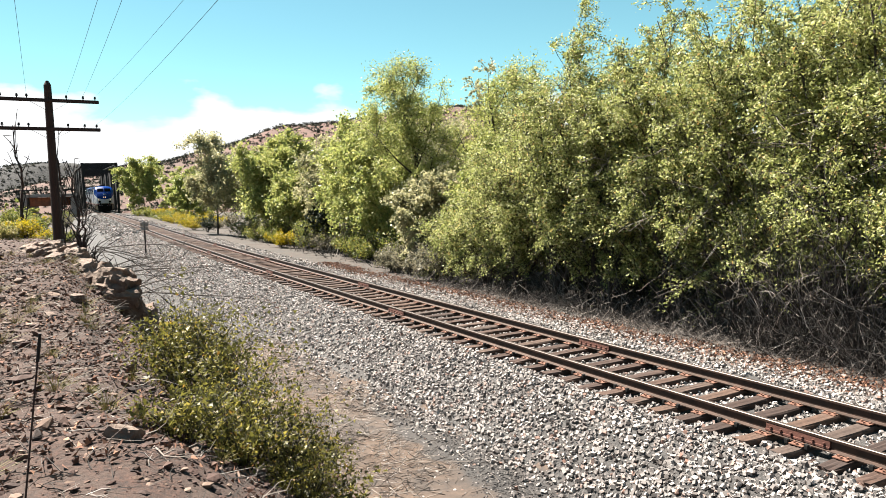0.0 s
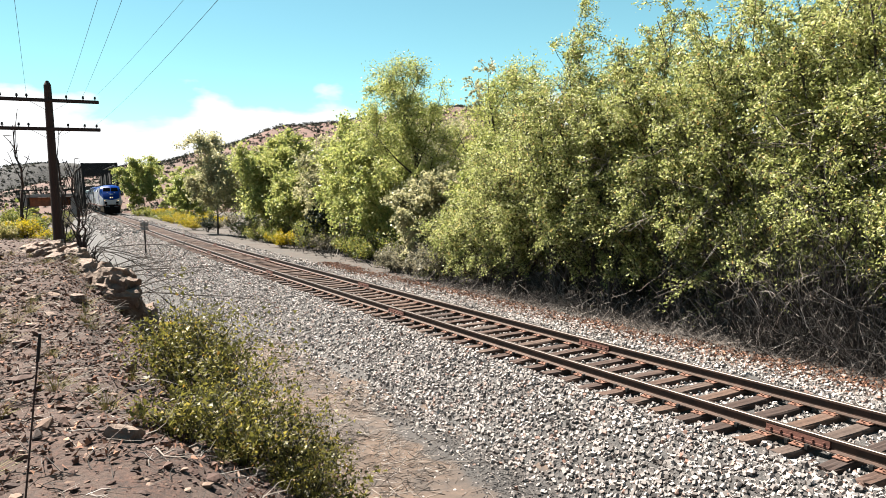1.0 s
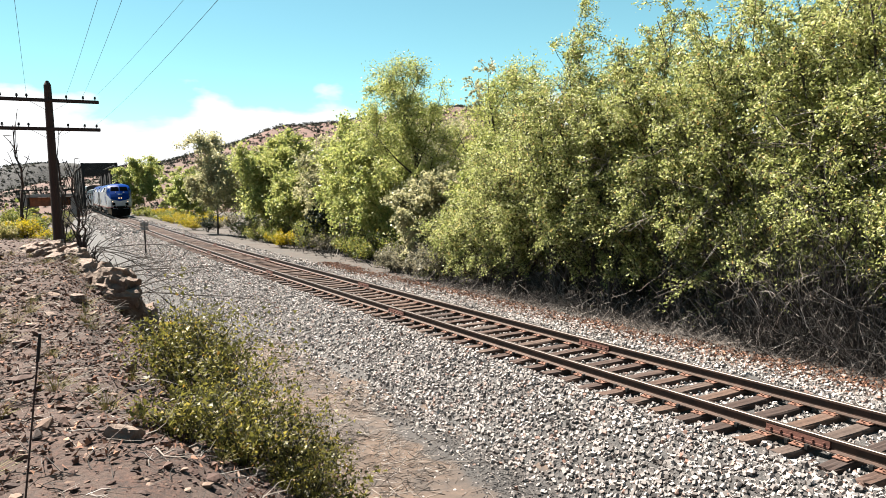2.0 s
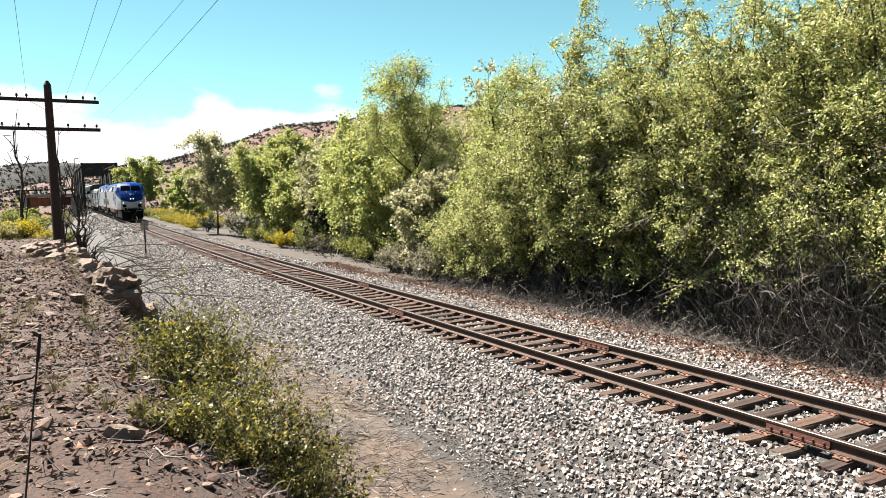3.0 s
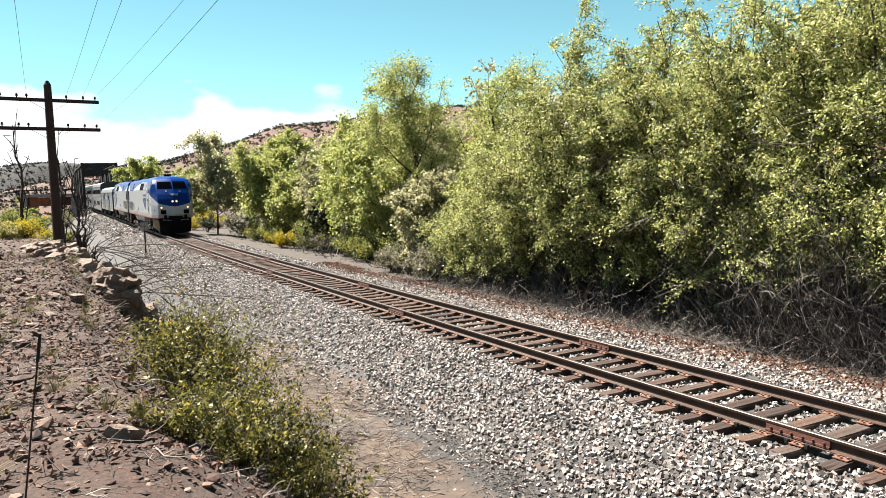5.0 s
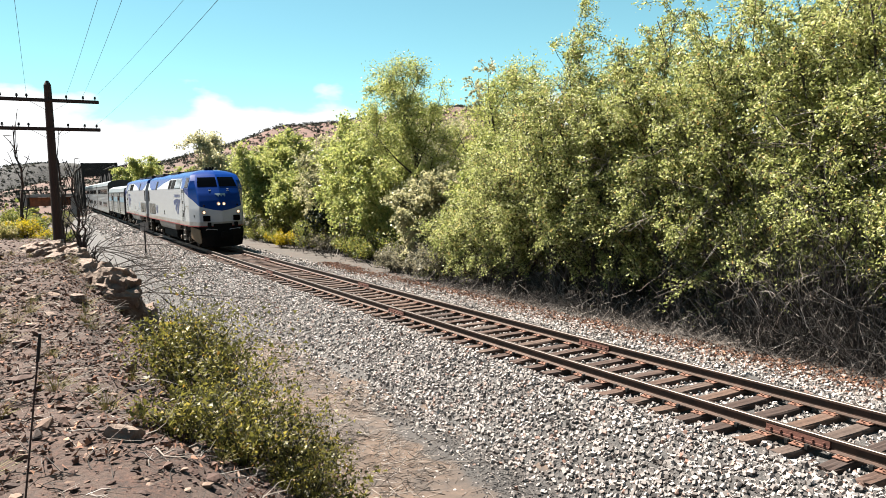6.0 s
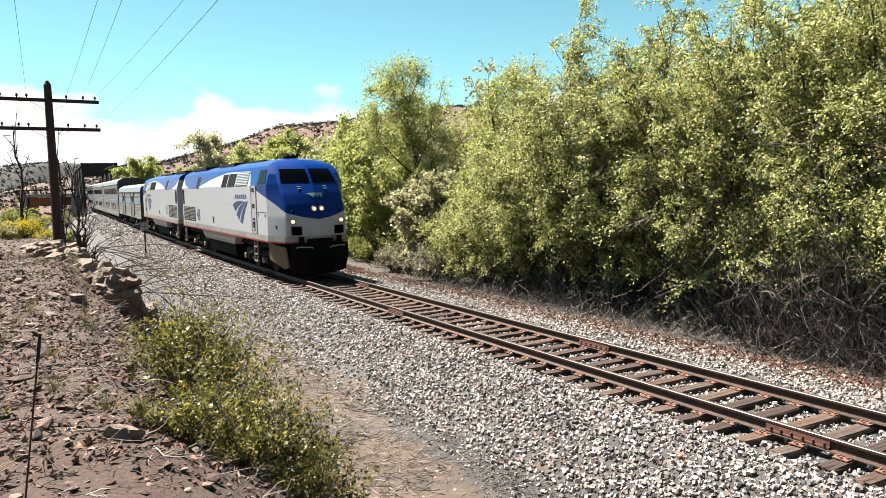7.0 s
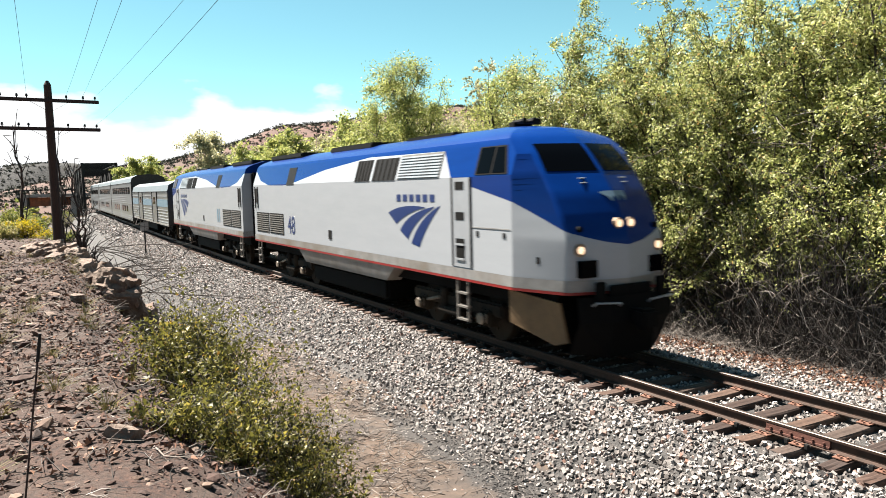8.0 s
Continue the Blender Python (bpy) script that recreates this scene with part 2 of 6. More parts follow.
def ico_shape():
    bm = bmesh.new()
    bmesh.ops.create_icosphere(bm, subdivisions=1, radius=1.0)
    V = np.array([v.co[:] for v in bm.verts])
    bm.verts.index_update()
    F = np.array([[v.index for v in f.verts] for f in bm.faces])
    bm.free()
    return V, F


ICO, ICO_F = ico_shape()


def rubble(P, size, rng, flat=0.6):
    """Chipped many-sided stones at the points P."""
    n = len(P)
    s = np.broadcast_to(size, (n,)) * rng.uniform(0.35, 1.0, n) ** 1.5 * 1.5
    V = ICO[None] * rng.uniform(0.6, 1.25, (n, 12, 1))
    a = rng.uniform(0, 6.28, n)
    V = V * rng.uniform(0.6, 1.4, (n, 1, 3)) * np.array([1, 1, flat])
    c, q = np.cos(a)[:, None], np.sin(a)[:, None]
    V = np.stack([c * V[..., 0] - q * V[..., 1], q * V[..., 0] + c * V[..., 1], V[..., 2] + 0.35 * V[..., 0] * rng.normal(0, 1, (n, 1))], -1)
    V = V * (s / 2)[:, None, None] + P[:, None, :]
    return V.reshape(-1, 3), (ICO_F[None] + (np.arange(n) * 12)[:, None, None]).reshape(-1, 3)


def stones(P, size, rng, flat=0.75):
    """Angular broken stones at the points P."""
    n = len(P)
    s = np.broadcast_to(size, (n,)) * rng.uniform(0.6, 1.35, n)
    V = HEX[None] * rng.uniform(0.75, 1.2, (n, 8, 1)) + rng.normal(0, 0.09, (n, 8, 3))
    V = V * rng.uniform(0.7, 1.3, (n, 1, 3)) * np.array([1, 1, flat])
    q = unit(rng, n)
    q2 = np.cross(q, unit(rng, n))
    q2 /= np.linalg.norm(q2, axis=1, keepdims=True) + 1e-9
    R = np.stack([q, q2, np.cross(q, q2)], 1)
    V = np.einsum("nij,njk->nik", V, R) * (s / 2)[:, None, None] + P[:, None, :]
    F = HEX_F[None] + (np.arange(n) * 8)[:, None, None]
    return V.reshape(-1, 3), F.reshape(-1, 4)


# ---- the railway line: s metres along it, off metres across, z over the rail tops ----
X0, Y0, TURN, BEND, S_STRAIGHT = 5.270, 9.849, 0.52354, -0.00065, 60.0


def line_at(s):
    """Point and heading of the centre line; arrays allowed."""
    s = np.asarray(s, dtype=float)
    c = np.minimum(s, S_STRAIGHT)
    a = TURN + BEND * c
    x = X0 + (np.cos(a) - math.cos(TURN)) / BEND - np.sin(a) * (s - c)
    y = Y0 + (np.sin(a) - math.sin(TURN)) / BEND + np.cos(a) * (s - c)
    return x, y, a


def tp(s, off, z):
    x, y, a = line_at(s)
    return np.stack(np.broadcast_arrays(x + off * np.cos(a), y + off * np.sin(a), z), -1)


def tpose(s, off=0.0, z=0.0, turn=0.0):
    """Pose on the line with x along growing s."""
    p = tp(s, off, z)
    return Matrix.Translation(Vector(p)) @ pose(0, 0, 0, 0, 0, math.degrees(float(line_at(s)[2])) + 90 + turn)


LINE_S = np.linspace(-700, 1400, 4201)
LINE_X, LINE_Y, LINE_A = line_at(LINE_S)


def to_line(X, Y):
    """s and off of places in the plan."""
    X, Y = np.atleast_1d(X).ravel(), np.atleast_1d(Y).ravel()
    s = -(X - X0) * math.sin(TURN) + (Y - Y0) * math.cos(TURN)
    for _ in range(6):
        x, y, a = line_at(s)
        s = s + (-(X - x) * np.sin(a) + (Y - y) * np.cos(a))
    x, y, a = line_at(s)
    return s, (X - x) * np.cos(a) + (Y - y) * np.sin(a)


def smooth(t):
    t = np.clip(t, 0, 1)
    return t * t * (3 - 2 * t)


def wobble(x, y, f, seed):
    r = np.random.RandomState(seed)
    v = 0
    for i in range(5):
        a, ph = r.uniform(0, 6.28), r.uniform(0, 6.28)
        k = f * (1 + 0.45 * i)
        v = v + np.sin((x * math.cos(a) + y * math.sin(a)) * k + ph) / (1 + 0.5 * i)
    return v / 3


def height(s, off):
    """Ground level."""
    s, off = np.broadcast_arrays(np.asarray(s, float), np.asarray(off, float))
    a = np.abs(off)
    z = -0.285 + 0.045 * smooth((a - 1.2) / 0.15)
    near = off < 0
    # ballast shoulder and dirt track on the near side
    z = np.where(near & (a > 1.55), -0.24 - 0.665 * smooth((a - 1.55) / 1.75), z)
    z = np.where(near & (a > 3.0), z - 0.06 + 0.03 * wobble(s, off, 1.1, 3), z)
    # bank on which the camera stands
    edge = 5.6 + 0.35 * wobble(s, 0, 0.35, 5) + 0.9 * smooth((s - 8) / 8) * (1 - smooth((s - 40) / 20))
    top = 2.55 + 0.15 * wobble(s, off, 0.5, 8)
    steep = 3.7 - 1.7 * smooth((s - 8) / 8) * (1 - smooth((s - 24) / 6))
    bank = top * smooth((a - edge) / steep) * (1 - smooth((s - 40) / 30))
    z = np.where(near, z + bank + (0.07 * wobble(s, off, 2.3, 9) + 0.05 * wobble(s, off, 5.0, 19)) * smooth((a - edge) / 1.5), z)
    # far side: narrow shoulder, then the wooded flat
    z = np.where(~near & (a > 1.6), -0.24 - 0.325 * smooth((a - 1.6) / 1.3), z)
    z = np.where(~near & (a > 3.2), z - 0.5 * smooth((a - 3.2) / 6) + 0.05 * wobble(s, off, 1.3, 11), z)
    # river bed under the bridge
    z = z - 4.0 * smooth((s - 145) / 6) * (1 - smooth((s - 186) / 6))
    return z


# ---- ground ----
def graded(a, b, lo, hi, fine, grow):
    """Steps from a to b, fine between lo and hi and growing outside."""
    v = list(np.arange(lo, hi, fine))
    d, x = fine, hi
    while x < b:
        v.append(x)
        d *= grow
        x += d
    d, x = fine, lo
    left = []
    while x > a:
        d *= grow
        x -= d
        left.append(x)
    return np.array(left[::-1] + v + [b])


M_DIRT = surface("dirt_track", (0.02753, 0.01902, 0.01401), (0.09509, 0.06256, 0.04254), 5, 0.95, stains=(0.02753, 0.02452, 0.02302), bump=0.7, depth=0.03)
M_BANK = surface("bank_soil", (0.008, 0.0044, 0.0032), (0.068, 0.0328, 0.0216), 24, 0.95, stains=(0.044, 0.0272, 0.02), bump=1.0, depth=0.03)
M_CINDER = varied("cinder", [(0.0, (0.00924, 0.00847, 0.00847)), (0.8, (0.02695, 0.02464, 0.02387)), (1.0, (0.1001, 0.0847, 0.077))], 0.9)
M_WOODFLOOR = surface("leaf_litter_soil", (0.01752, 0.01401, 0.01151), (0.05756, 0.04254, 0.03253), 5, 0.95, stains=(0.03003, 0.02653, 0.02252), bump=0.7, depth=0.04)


def cinder_stain():
    """Black cinders trodden into the dirt in a ragged band beside the ballast."""
    nt = M_DIRT.node_tree
    b = nt.nodes["Principled BSDF"]
    base = b.inputs["Base Color"].links[0].from_socket
    geo = nt.nodes.new("ShaderNodeNewGeometry")

    def axis(direction, shift):
        d = nt.nodes.new("ShaderNodeVectorMath")
        d.operation = "DOT_PRODUCT"
        d.inputs[1].default_value = direction
        nt.links.new(geo.outputs["Position"], d.inputs[0])
        a = nt.nodes.new("ShaderNodeMath")
        a.operation, a.inputs[1].default_value = "ADD", shift
        nt.links.new(d.outputs["Value"], a.inputs[0])
        return a.outputs[0]

    c, q = math.cos(TURN), math.sin(TURN)
    off = axis((c, q, 0), -(X0 * c + Y0 * q) + 3.55)
    along = axis((-q, c, 0), X0 * q - Y0 * c)
    n = noise_node(nt, 1.6, 6, 0.6)
    side = nt.nodes.new("ShaderNodeMath")
    side.operation = "ABSOLUTE"
    nt.links.new(off, side.inputs[0])
    band = nt.nodes.new("ShaderNodeMapRange")
    band.inputs[1].default_value, band.inputs[2].default_value = 0.25, 0.95
    band.inputs[3].default_value, band.inputs[4].default_value = 0.35, -0.25
    nt.links.new(side.outputs[0], band.inputs[0])
    far = nt.nodes.new("ShaderNodeMapRange")
    far.inputs[1].default_value, far.inputs[2].default_value = 4.5, 8.0
    far.inputs[3].default_value, far.inputs[4].default_value = 0.0, -0.4
    nt.links.new(along, far.inputs[0])
    total = n.outputs[0]
    for s in (band.outputs[0], far.outputs[0]):
        a = nt.nodes.new("ShaderNodeMath")
        a.operation = "ADD"
        nt.links.new(total, a.inputs[0])
        nt.links.new(s, a.inputs[1])
        total = a.outputs[0]
    r = ramp_node(nt, [(0.55, (0, 0, 0)), (0.68, (0.85, 0.85, 0.85))])
    nt.links.new(total, r.inputs[0])
    nt.links.new(mixed(nt, r.outputs[0], base, (0.026, 0.024, 0.023)), b.inputs["Base Color"])


cinder_stain()


def build_ground():
    S = graded(-300, 1400, -12, 60, 0.3, 1.12)
    O = graded(-900, 900, -13, 9, 0.22, 1.13)
    SS, OO = np.meshgrid(S, O, indexing="ij")
    V = tp(SS, OO, height(SS, OO)).reshape(-1, 3)
    n, m = SS.shape
    i = np.arange(n - 1)[:, None] * m + np.arange(m - 1)[None, :]
    F = np.stack([i, i + m, i + m + 1, i + 1], -1).reshape(-1, 4)
    ob = soup("ground", V, F, M_BALLAST_SHADED, smooth=True)
    for mt in (M_DIRT, M_BANK, M_WOODFLOOR):
        ob.data.materials.append(mt)
    so, oo = ((SS[1:, 1:] + SS[:-1, :-1]) / 2).ravel(), ((OO[1:, 1:] + OO[:-1, :-1]) / 2).ravel()
    r = np.random.RandomState(4)
    oo = oo + r.normal(0, 0.12, oo.shape)
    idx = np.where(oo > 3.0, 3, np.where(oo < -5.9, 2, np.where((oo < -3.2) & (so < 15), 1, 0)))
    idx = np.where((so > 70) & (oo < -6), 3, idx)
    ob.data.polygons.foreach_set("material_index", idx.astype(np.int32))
    return tagged(ob, "stony valley floor with ballast, dirt track and banks", "ground", kind="structure")


build_ground()


def scatter_stones(name, s0, s1, o0, o1, per_m2, size, rng, mat, label, keep=None, shape=stones):
    n = int((s1 - s0) * (o1 - o0) * per_m2)
    s, o = rng.uniform(s0, s1, n), rng.uniform(o0, o1, n)
    if keep is not None:
        k = keep(s, o, rng)
        s, o = s[k], o[k]
    z = height(s, o) + rng.uniform(-0.35, 0.5, len(s)) * size * (1.0 if shape is stones else 0.4)
    V, F = shape(tp(s, o, z), size, rng)
    ob = soup(name, V, F, mat)
    return tagged(ob, label, "gravel", kind="stuff")


rng = np.random.RandomState(21)
TIE_STEP, TIE_FIRST = 0.541, -12.0


def not_on_tie(s, o, r):
    d = (s - TIE_FIRST) % TIE_STEP
    on = (np.abs(o) < 1.32) & ((d < 0.115) | (d > TIE_STEP - 0.115))
    rail = np.abs(np.abs(o) - 0.755) < 0.10
    return ~(on | rail)


def shoulder(s, o, r):
    """Stones thin out towards the toe of the ballast."""
    return r.uniform(0, 1, len(s)) < 1.15 - smooth((np.abs(o) - 2.7 - 0.4 * wobble(s, o, 0.9, 2)) / 0.9)


def far_shoulder(s, o, r):
    return r.uniform(0, 1, len(s)) < 1.15 - smooth((o - 3.15 - 0.3 * wobble(s, o, 0.9, 12)) / 0.8)


scatter_stones("ballast_gravel", -5, 24, -3.9, -1.3, 330, 0.073, rng, M_STONE, "loose grey crushed-stone ballast beside the track", keep=shoulder)
scatter_stones("ballast_gravel", -5, 10, -3.3, -1.3, 170, 0.066, rng, M_STONE, "loose grey crushed-stone ballast beside the track", keep=shoulder)
scatter_stones("ballast_gravel", -5, 24, -1.3, 1.3, 280, 0.068, rng, M_STONE, "grey crushed-stone ballast between the ties", keep=not_on_tie)
scatter_stones("ballast_gravel", -5, 24, 1.3, 4.2, 250, 0.072, rng, M_STONE, "loose grey ballast on the far shoulder", keep=far_shoulder)
scatter_stones("ballast_gravel", 62, 125, -4.0, -1.2, 20, 0.2, rng, M_STONE, "grey ballast along the distant track", keep=shoulder)
scatter_stones("ballast_gravel", 62, 125, 1.2, 3.0, 20, 0.18, rng, M_STONE, "grey ballast along the distant track", keep=shoulder)
scatter_stones("ballast_gravel", 24, 62, -4.2, -1.3, 140, 0.10, rng, M_STONE, "grey ballast along the distant track", keep=shoulder)
scatter_stones("ballast_gravel", 24, 62, 1.3, 3.4, 95, 0.10, rng, M_STONE, "grey ballast along the distant track", keep=shoulder)


# ---- track ----
def rail_profile():
    """Outline of the rail: foot, web and head; the head's top is at zero."""
    h = [(-0.07, -0.175), (0.07, -0.175), (0.07, -0.163), (0.012, -0.145), (0.009, -0.05), (0.036, -0.038), (0.036, -0.008), (0.026, 0.0)]
    return h + [(-x, z) for x, z in h[:1:-1]]


def rail_piece(parent, side, s0, s1):
    prof = rail_profile()
    n = max(3, int((s1 - s0) / 2))
    S = np.linspace(s0, s1, n)
    k = len(prof)
    bm = bmesh.new()
    rings = [[bm.verts.new(tp(s, side * 0.755 + y, z)) for y, z in prof] for s in S]
    head = []
    for a, b in zip(rings[:-1], rings[1:]):
        for i in range(k):
            f = bm.faces.new((a[i], a[(i + 1) % k], b[(i + 1) % k], b[i]))
            zs = [prof[i][1], prof[(i + 1) % k][1]]
            if min(zs) > -0.009:
                head.append(f)
    bm.faces.new(rings[0])
    bm.faces.new(rings[-1][::-1])
    for f in head:
        f.material_index = 1
    ob = part("rail", bm, M_RAIL, parent)
    ob.data.materials.append(M_HEAD)
    return ob


def build_track():
    track = tagged(new("railway_track"), "single jointed railway track on worn wooden ties", "railway track", kind="structure")
    L = 11.887
    for side, first in ((-1, 0.0), (1, 5.661)):
        for i in range(-1, 15):
            rail_piece(track, side, first + i * L + 0.006, first + (i + 1) * L - 0.006)
        for i in range(-1, 8):
            s = first + i * L
            bm = bmesh.new()
            for q in (-1, 1):
                box(bm, -0.46, 0.46, q * 0.013, q * 0.034, -0.135, -0.048, bevel=0.004)
                box(bm, -0.46, 0.46, q * 0.034, q * 0.055, -0.15, -0.12, bevel=0.004)
                for x in (-0.38, -0.23, -0.08, 0.08, 0.23, 0.38):
                    rod(bm, (x, q * 0.03, -0.092), (x, q * 0.072, -0.092), 0.017, seg=6)
            ob = part("joint_bar", bm, M_JOINT, track, "rust-red bolted joint bar")
            ob.matrix_basis = tpose(s, side * 0.755)
    # ties: three weathered shapes
    rt = random.Random(5)
    shapes = []
    for k in range(4):
        bm = bmesh.new()
        # worn section, splintered along the grain, with ragged ends
        sec = [(-0.105, -0.18), (-0.112, -0.03), (-0.095, -0.004), (-0.05, 0.002), (-0.035, -0.008), (0.0, 0.003), (0.03, -0.006), (0.07, 0.002), (0.1, -0.006), (0.112, -0.03), (0.105, -0.18)]
        rings = []
        for y in (-1.3, -1.05, -0.6, -0.2, 0.25, 0.65, 1.05, 1.3):
            end = abs(y) > 1.2
            rings.append([(x + rt.uniform(-1, 1) * 0.007, y + rt.uniform(-1, 1) * (0.035 if end else 0.0), z + rt.uniform(-1, 0.4) * (0.018 if end else 0.008)) for x, z in sec])
        rows = loft(bm, rings)
        bm.faces.new(rows[0])
        bm.faces.new(rows[-1][::-1])
        bmesh.ops.recalc_face_normals(bm, faces=bm.faces[:])
        me = bpy.data.meshes.new("tie")
        bm.to_mesh(me)
        bm.free()
        me.materials.append(M_TIE)
        shapes.append(me)
    bm = bmesh.new()
    box(bm, -0.10, 0.10, -0.17, 0.17, 0.0, 0.014, bevel=0.003)
    for x, y in ((-0.06, 0.105), (0.06, 0.105), (-0.06, -0.105), (0.06, -0.105), (0.0, 0.145)):
        rod(bm, (x, y, 0.01), (x, y, 0.03), 0.013, seg=6)
        box(bm, x - 0.014, x + 0.014, y - 0.022 * (1 if y > 0 else -1), y, 0.024, 0.036)
    plate = bpy.data.meshes.new("tie_plate")
    bm.to_mesh(plate)
    bm.free()
    plate.materials.append(M_RUST)
    bm = bmesh.new()
    box(bm, -0.022, 0.022, -0.085, 0.085, -0.05, 0.0, bevel=0.004)
    box(bm, -0.03, 0.03, 0.05, 0.1, -0.03, 0.035, bevel=0.008)
    anchor = bpy.data.meshes.new("rail_anchor")
    bm.to_mesh(anchor)
    bm.free()
    anchor.materials.append(M_BRIDGE)
    for i in range(286):
        s = TIE_FIRST + i * TIE_STEP + rt.uniform(-0.03, 0.03)
        if s > 142:
            break
        tie = share("tie", rt.choice(shapes), track, tpose(s, rt.uniform(-0.06, 0.06), -0.19 + rt.uniform(-0.012, 0.006), rt.uniform(-1.6, 1.6)))
        if s < 42:
            for side in (-1, 1):
                share("tie_plate", plate, track, tpose(s, side * 0.755, -0.1885))
        if -9 < s < 40 and i % 2 == 0:
            for side in (-1, 1):
                for d in (-0.14, 0.14):
                    share("rail_anchor", anchor, track, tpose(s + d, side * 0.755, -0.172, 180 if side < 0 else 0) @ pose(0, -0.06, 0, 0, 0, 180))
    return track


# ---- trees and shrubs ----
def limbs(base, h, lean, n, spread, r, rng, first=0.28, depth=2):
    """Trunk and forking limbs as polylines; returns lines and tips."""
    base = np.asarray(base, float)
    lines, tips = [], []
    ts = np.linspace(0, 1, 9)[:, None]
    top = np.array([lean[0], lean[1], h * 0.86])
    bend = np.concatenate([rng.normal(0, 0.05, 2) * h, [0]])
    trunk = base + ts * top + np.sin(ts * np.pi) * bend + rng.normal(0, 0.012, (9, 3)) * h * (ts > 0)
    lines.append((trunk, r, r * 0.18))
    tips.append(trunk[-1])
    for i in range(n):
        f = first + (0.92 - first) * (i + rng.uniform(0, 0.8)) / n
        k = int(f * 8)
        st = trunk[k] + (trunk[min(k + 1, 8)] - trunk[k]) * (f * 8 - k)
        a = i * 2.4 + rng.uniform(-0.5, 0.5)
        out = spread * (1.1 - 0.55 * f) * rng.uniform(0.7, 1.2)
        up = h * rng.uniform(0.14, 0.36) * (1.1 - f * 0.6)
        end = st + np.array([math.cos(a) * out, math.sin(a) * out, up])
        t = np.linspace(0, 1, 6)[:, None]
        br = st + t * (end - st) + np.sin(t * np.pi) * np.array([0, 0, -0.08 * out]) + rng.normal(0, 0.03, (6, 3)) * out * t
        lines.append((br, r * 0.42 * (1 - 0.5 * f), r * 0.08))
        tips += [br[-1], br[3] + rng.normal(0, 0.1, 3) * out]
        for _ in range(depth):
            q = br[rng.randint(2, 6)]
            e2 = q + rng.normal(0, 0.32, 3) * out + np.array([0, 0, 0.2 * out])
            b2 = q + np.linspace(0, 1, 4)[:, None] * (e2 - q)
            lines.append((b2, r * 0.14, r * 0.04))
            tips.append(e2)
    return lines, np.array(tips)


def sprays(lines, n, length, per, rng, centre, droop=0.35, rise=0.45, start=0.35, loose=0.075):
    """Leafy shoots from the limbs: points of each shoot and places for its leaves."""
    span = np.array([np.linalg.norm(p[-1] - p[0]) for p, _, _ in lines]) ** 0.7
    which = rng.choice(len(lines), n, p=span / span.sum())
    f = start + (1 - start) * rng.uniform(0, 1, n) ** 0.8
    st = np.empty((n, 3))
    for k in range(n):
        p = lines[which[k]][0]
        g = f[k] * (len(p) - 1)
        m = min(int(g), len(p) - 2)
        st[k] = p[m] + (p[m + 1] - p[m]) * (g - m)
    out = st - centre
    out[:, 2] = 0
    out /= np.linalg.norm(out, axis=1, keepdims=True) + 0.3
    d = out * 0.6 + unit(rng, n) * 0.75 + np.array([0, 0, rise])
    d /= np.linalg.norm(d, axis=1, keepdims=True)
    L = (length * rng.uniform(0.45, 1.25, n))[:, None]
    t = np.linspace(0, 1, 4)
    pts = st[:, None] + t[None, :, None] * (d * L)[:, None] - (t ** 2)[None, :, None] * np.array([0, 0, droop]) * L[:, None]
    pts[:, 1:] += rng.normal(0, 0.045, (n, 3, 3)) * L[:, None]
    who = np.repeat(np.arange(n), rng.poisson(per * rng.uniform(0.35, 1.5, n)))
    u = rng.uniform(0.08, 1.0, len(who))[:, None]
    P = st[who] + u * (d * L)[who] - u ** 2 * np.array([0, 0, droop]) * L[who] + rng.normal(0, loose, (len(who), 3)) * L[who]
    return pts, P


def tube_rows(pts, r0, r1):
    """Three-sided shoots of equal length, all at once."""
    n, m, _ = pts.shape
    ang = np.arange(3) * 2 * np.pi / 3
    tan = pts[:, -1] - pts[:, 0]
    tan /= np.linalg.norm(tan, axis=1, keepdims=True) + 1e-9
    u = np.cross(tan, np.array([0.3, 0.2, 0.93]))
    u /= np.linalg.norm(u, axis=1, keepdims=True) + 1e-9
    w = np.cross(tan, u)
    rad = np.linspace(r0, r1, m)[None, :, None, None]
    V = pts[:, :, None, :] + rad * (np.cos(ang)[None, None, :, None] * u[:, None, None, :] + np.sin(ang)[None, None, :, None] * w[:, None, None, :])
    i = (np.arange(n)[:, None, None] * m + np.arange(m - 1)[None, :, None]) * 3
    j = np.arange(3)[None, None, :]
    k = (j + 1) % 3
    F = np.stack([i + j, i + k, i + 3 + k, i + 3 + j], -1).reshape(-1, 4)
    return V.reshape(-1, 3), F


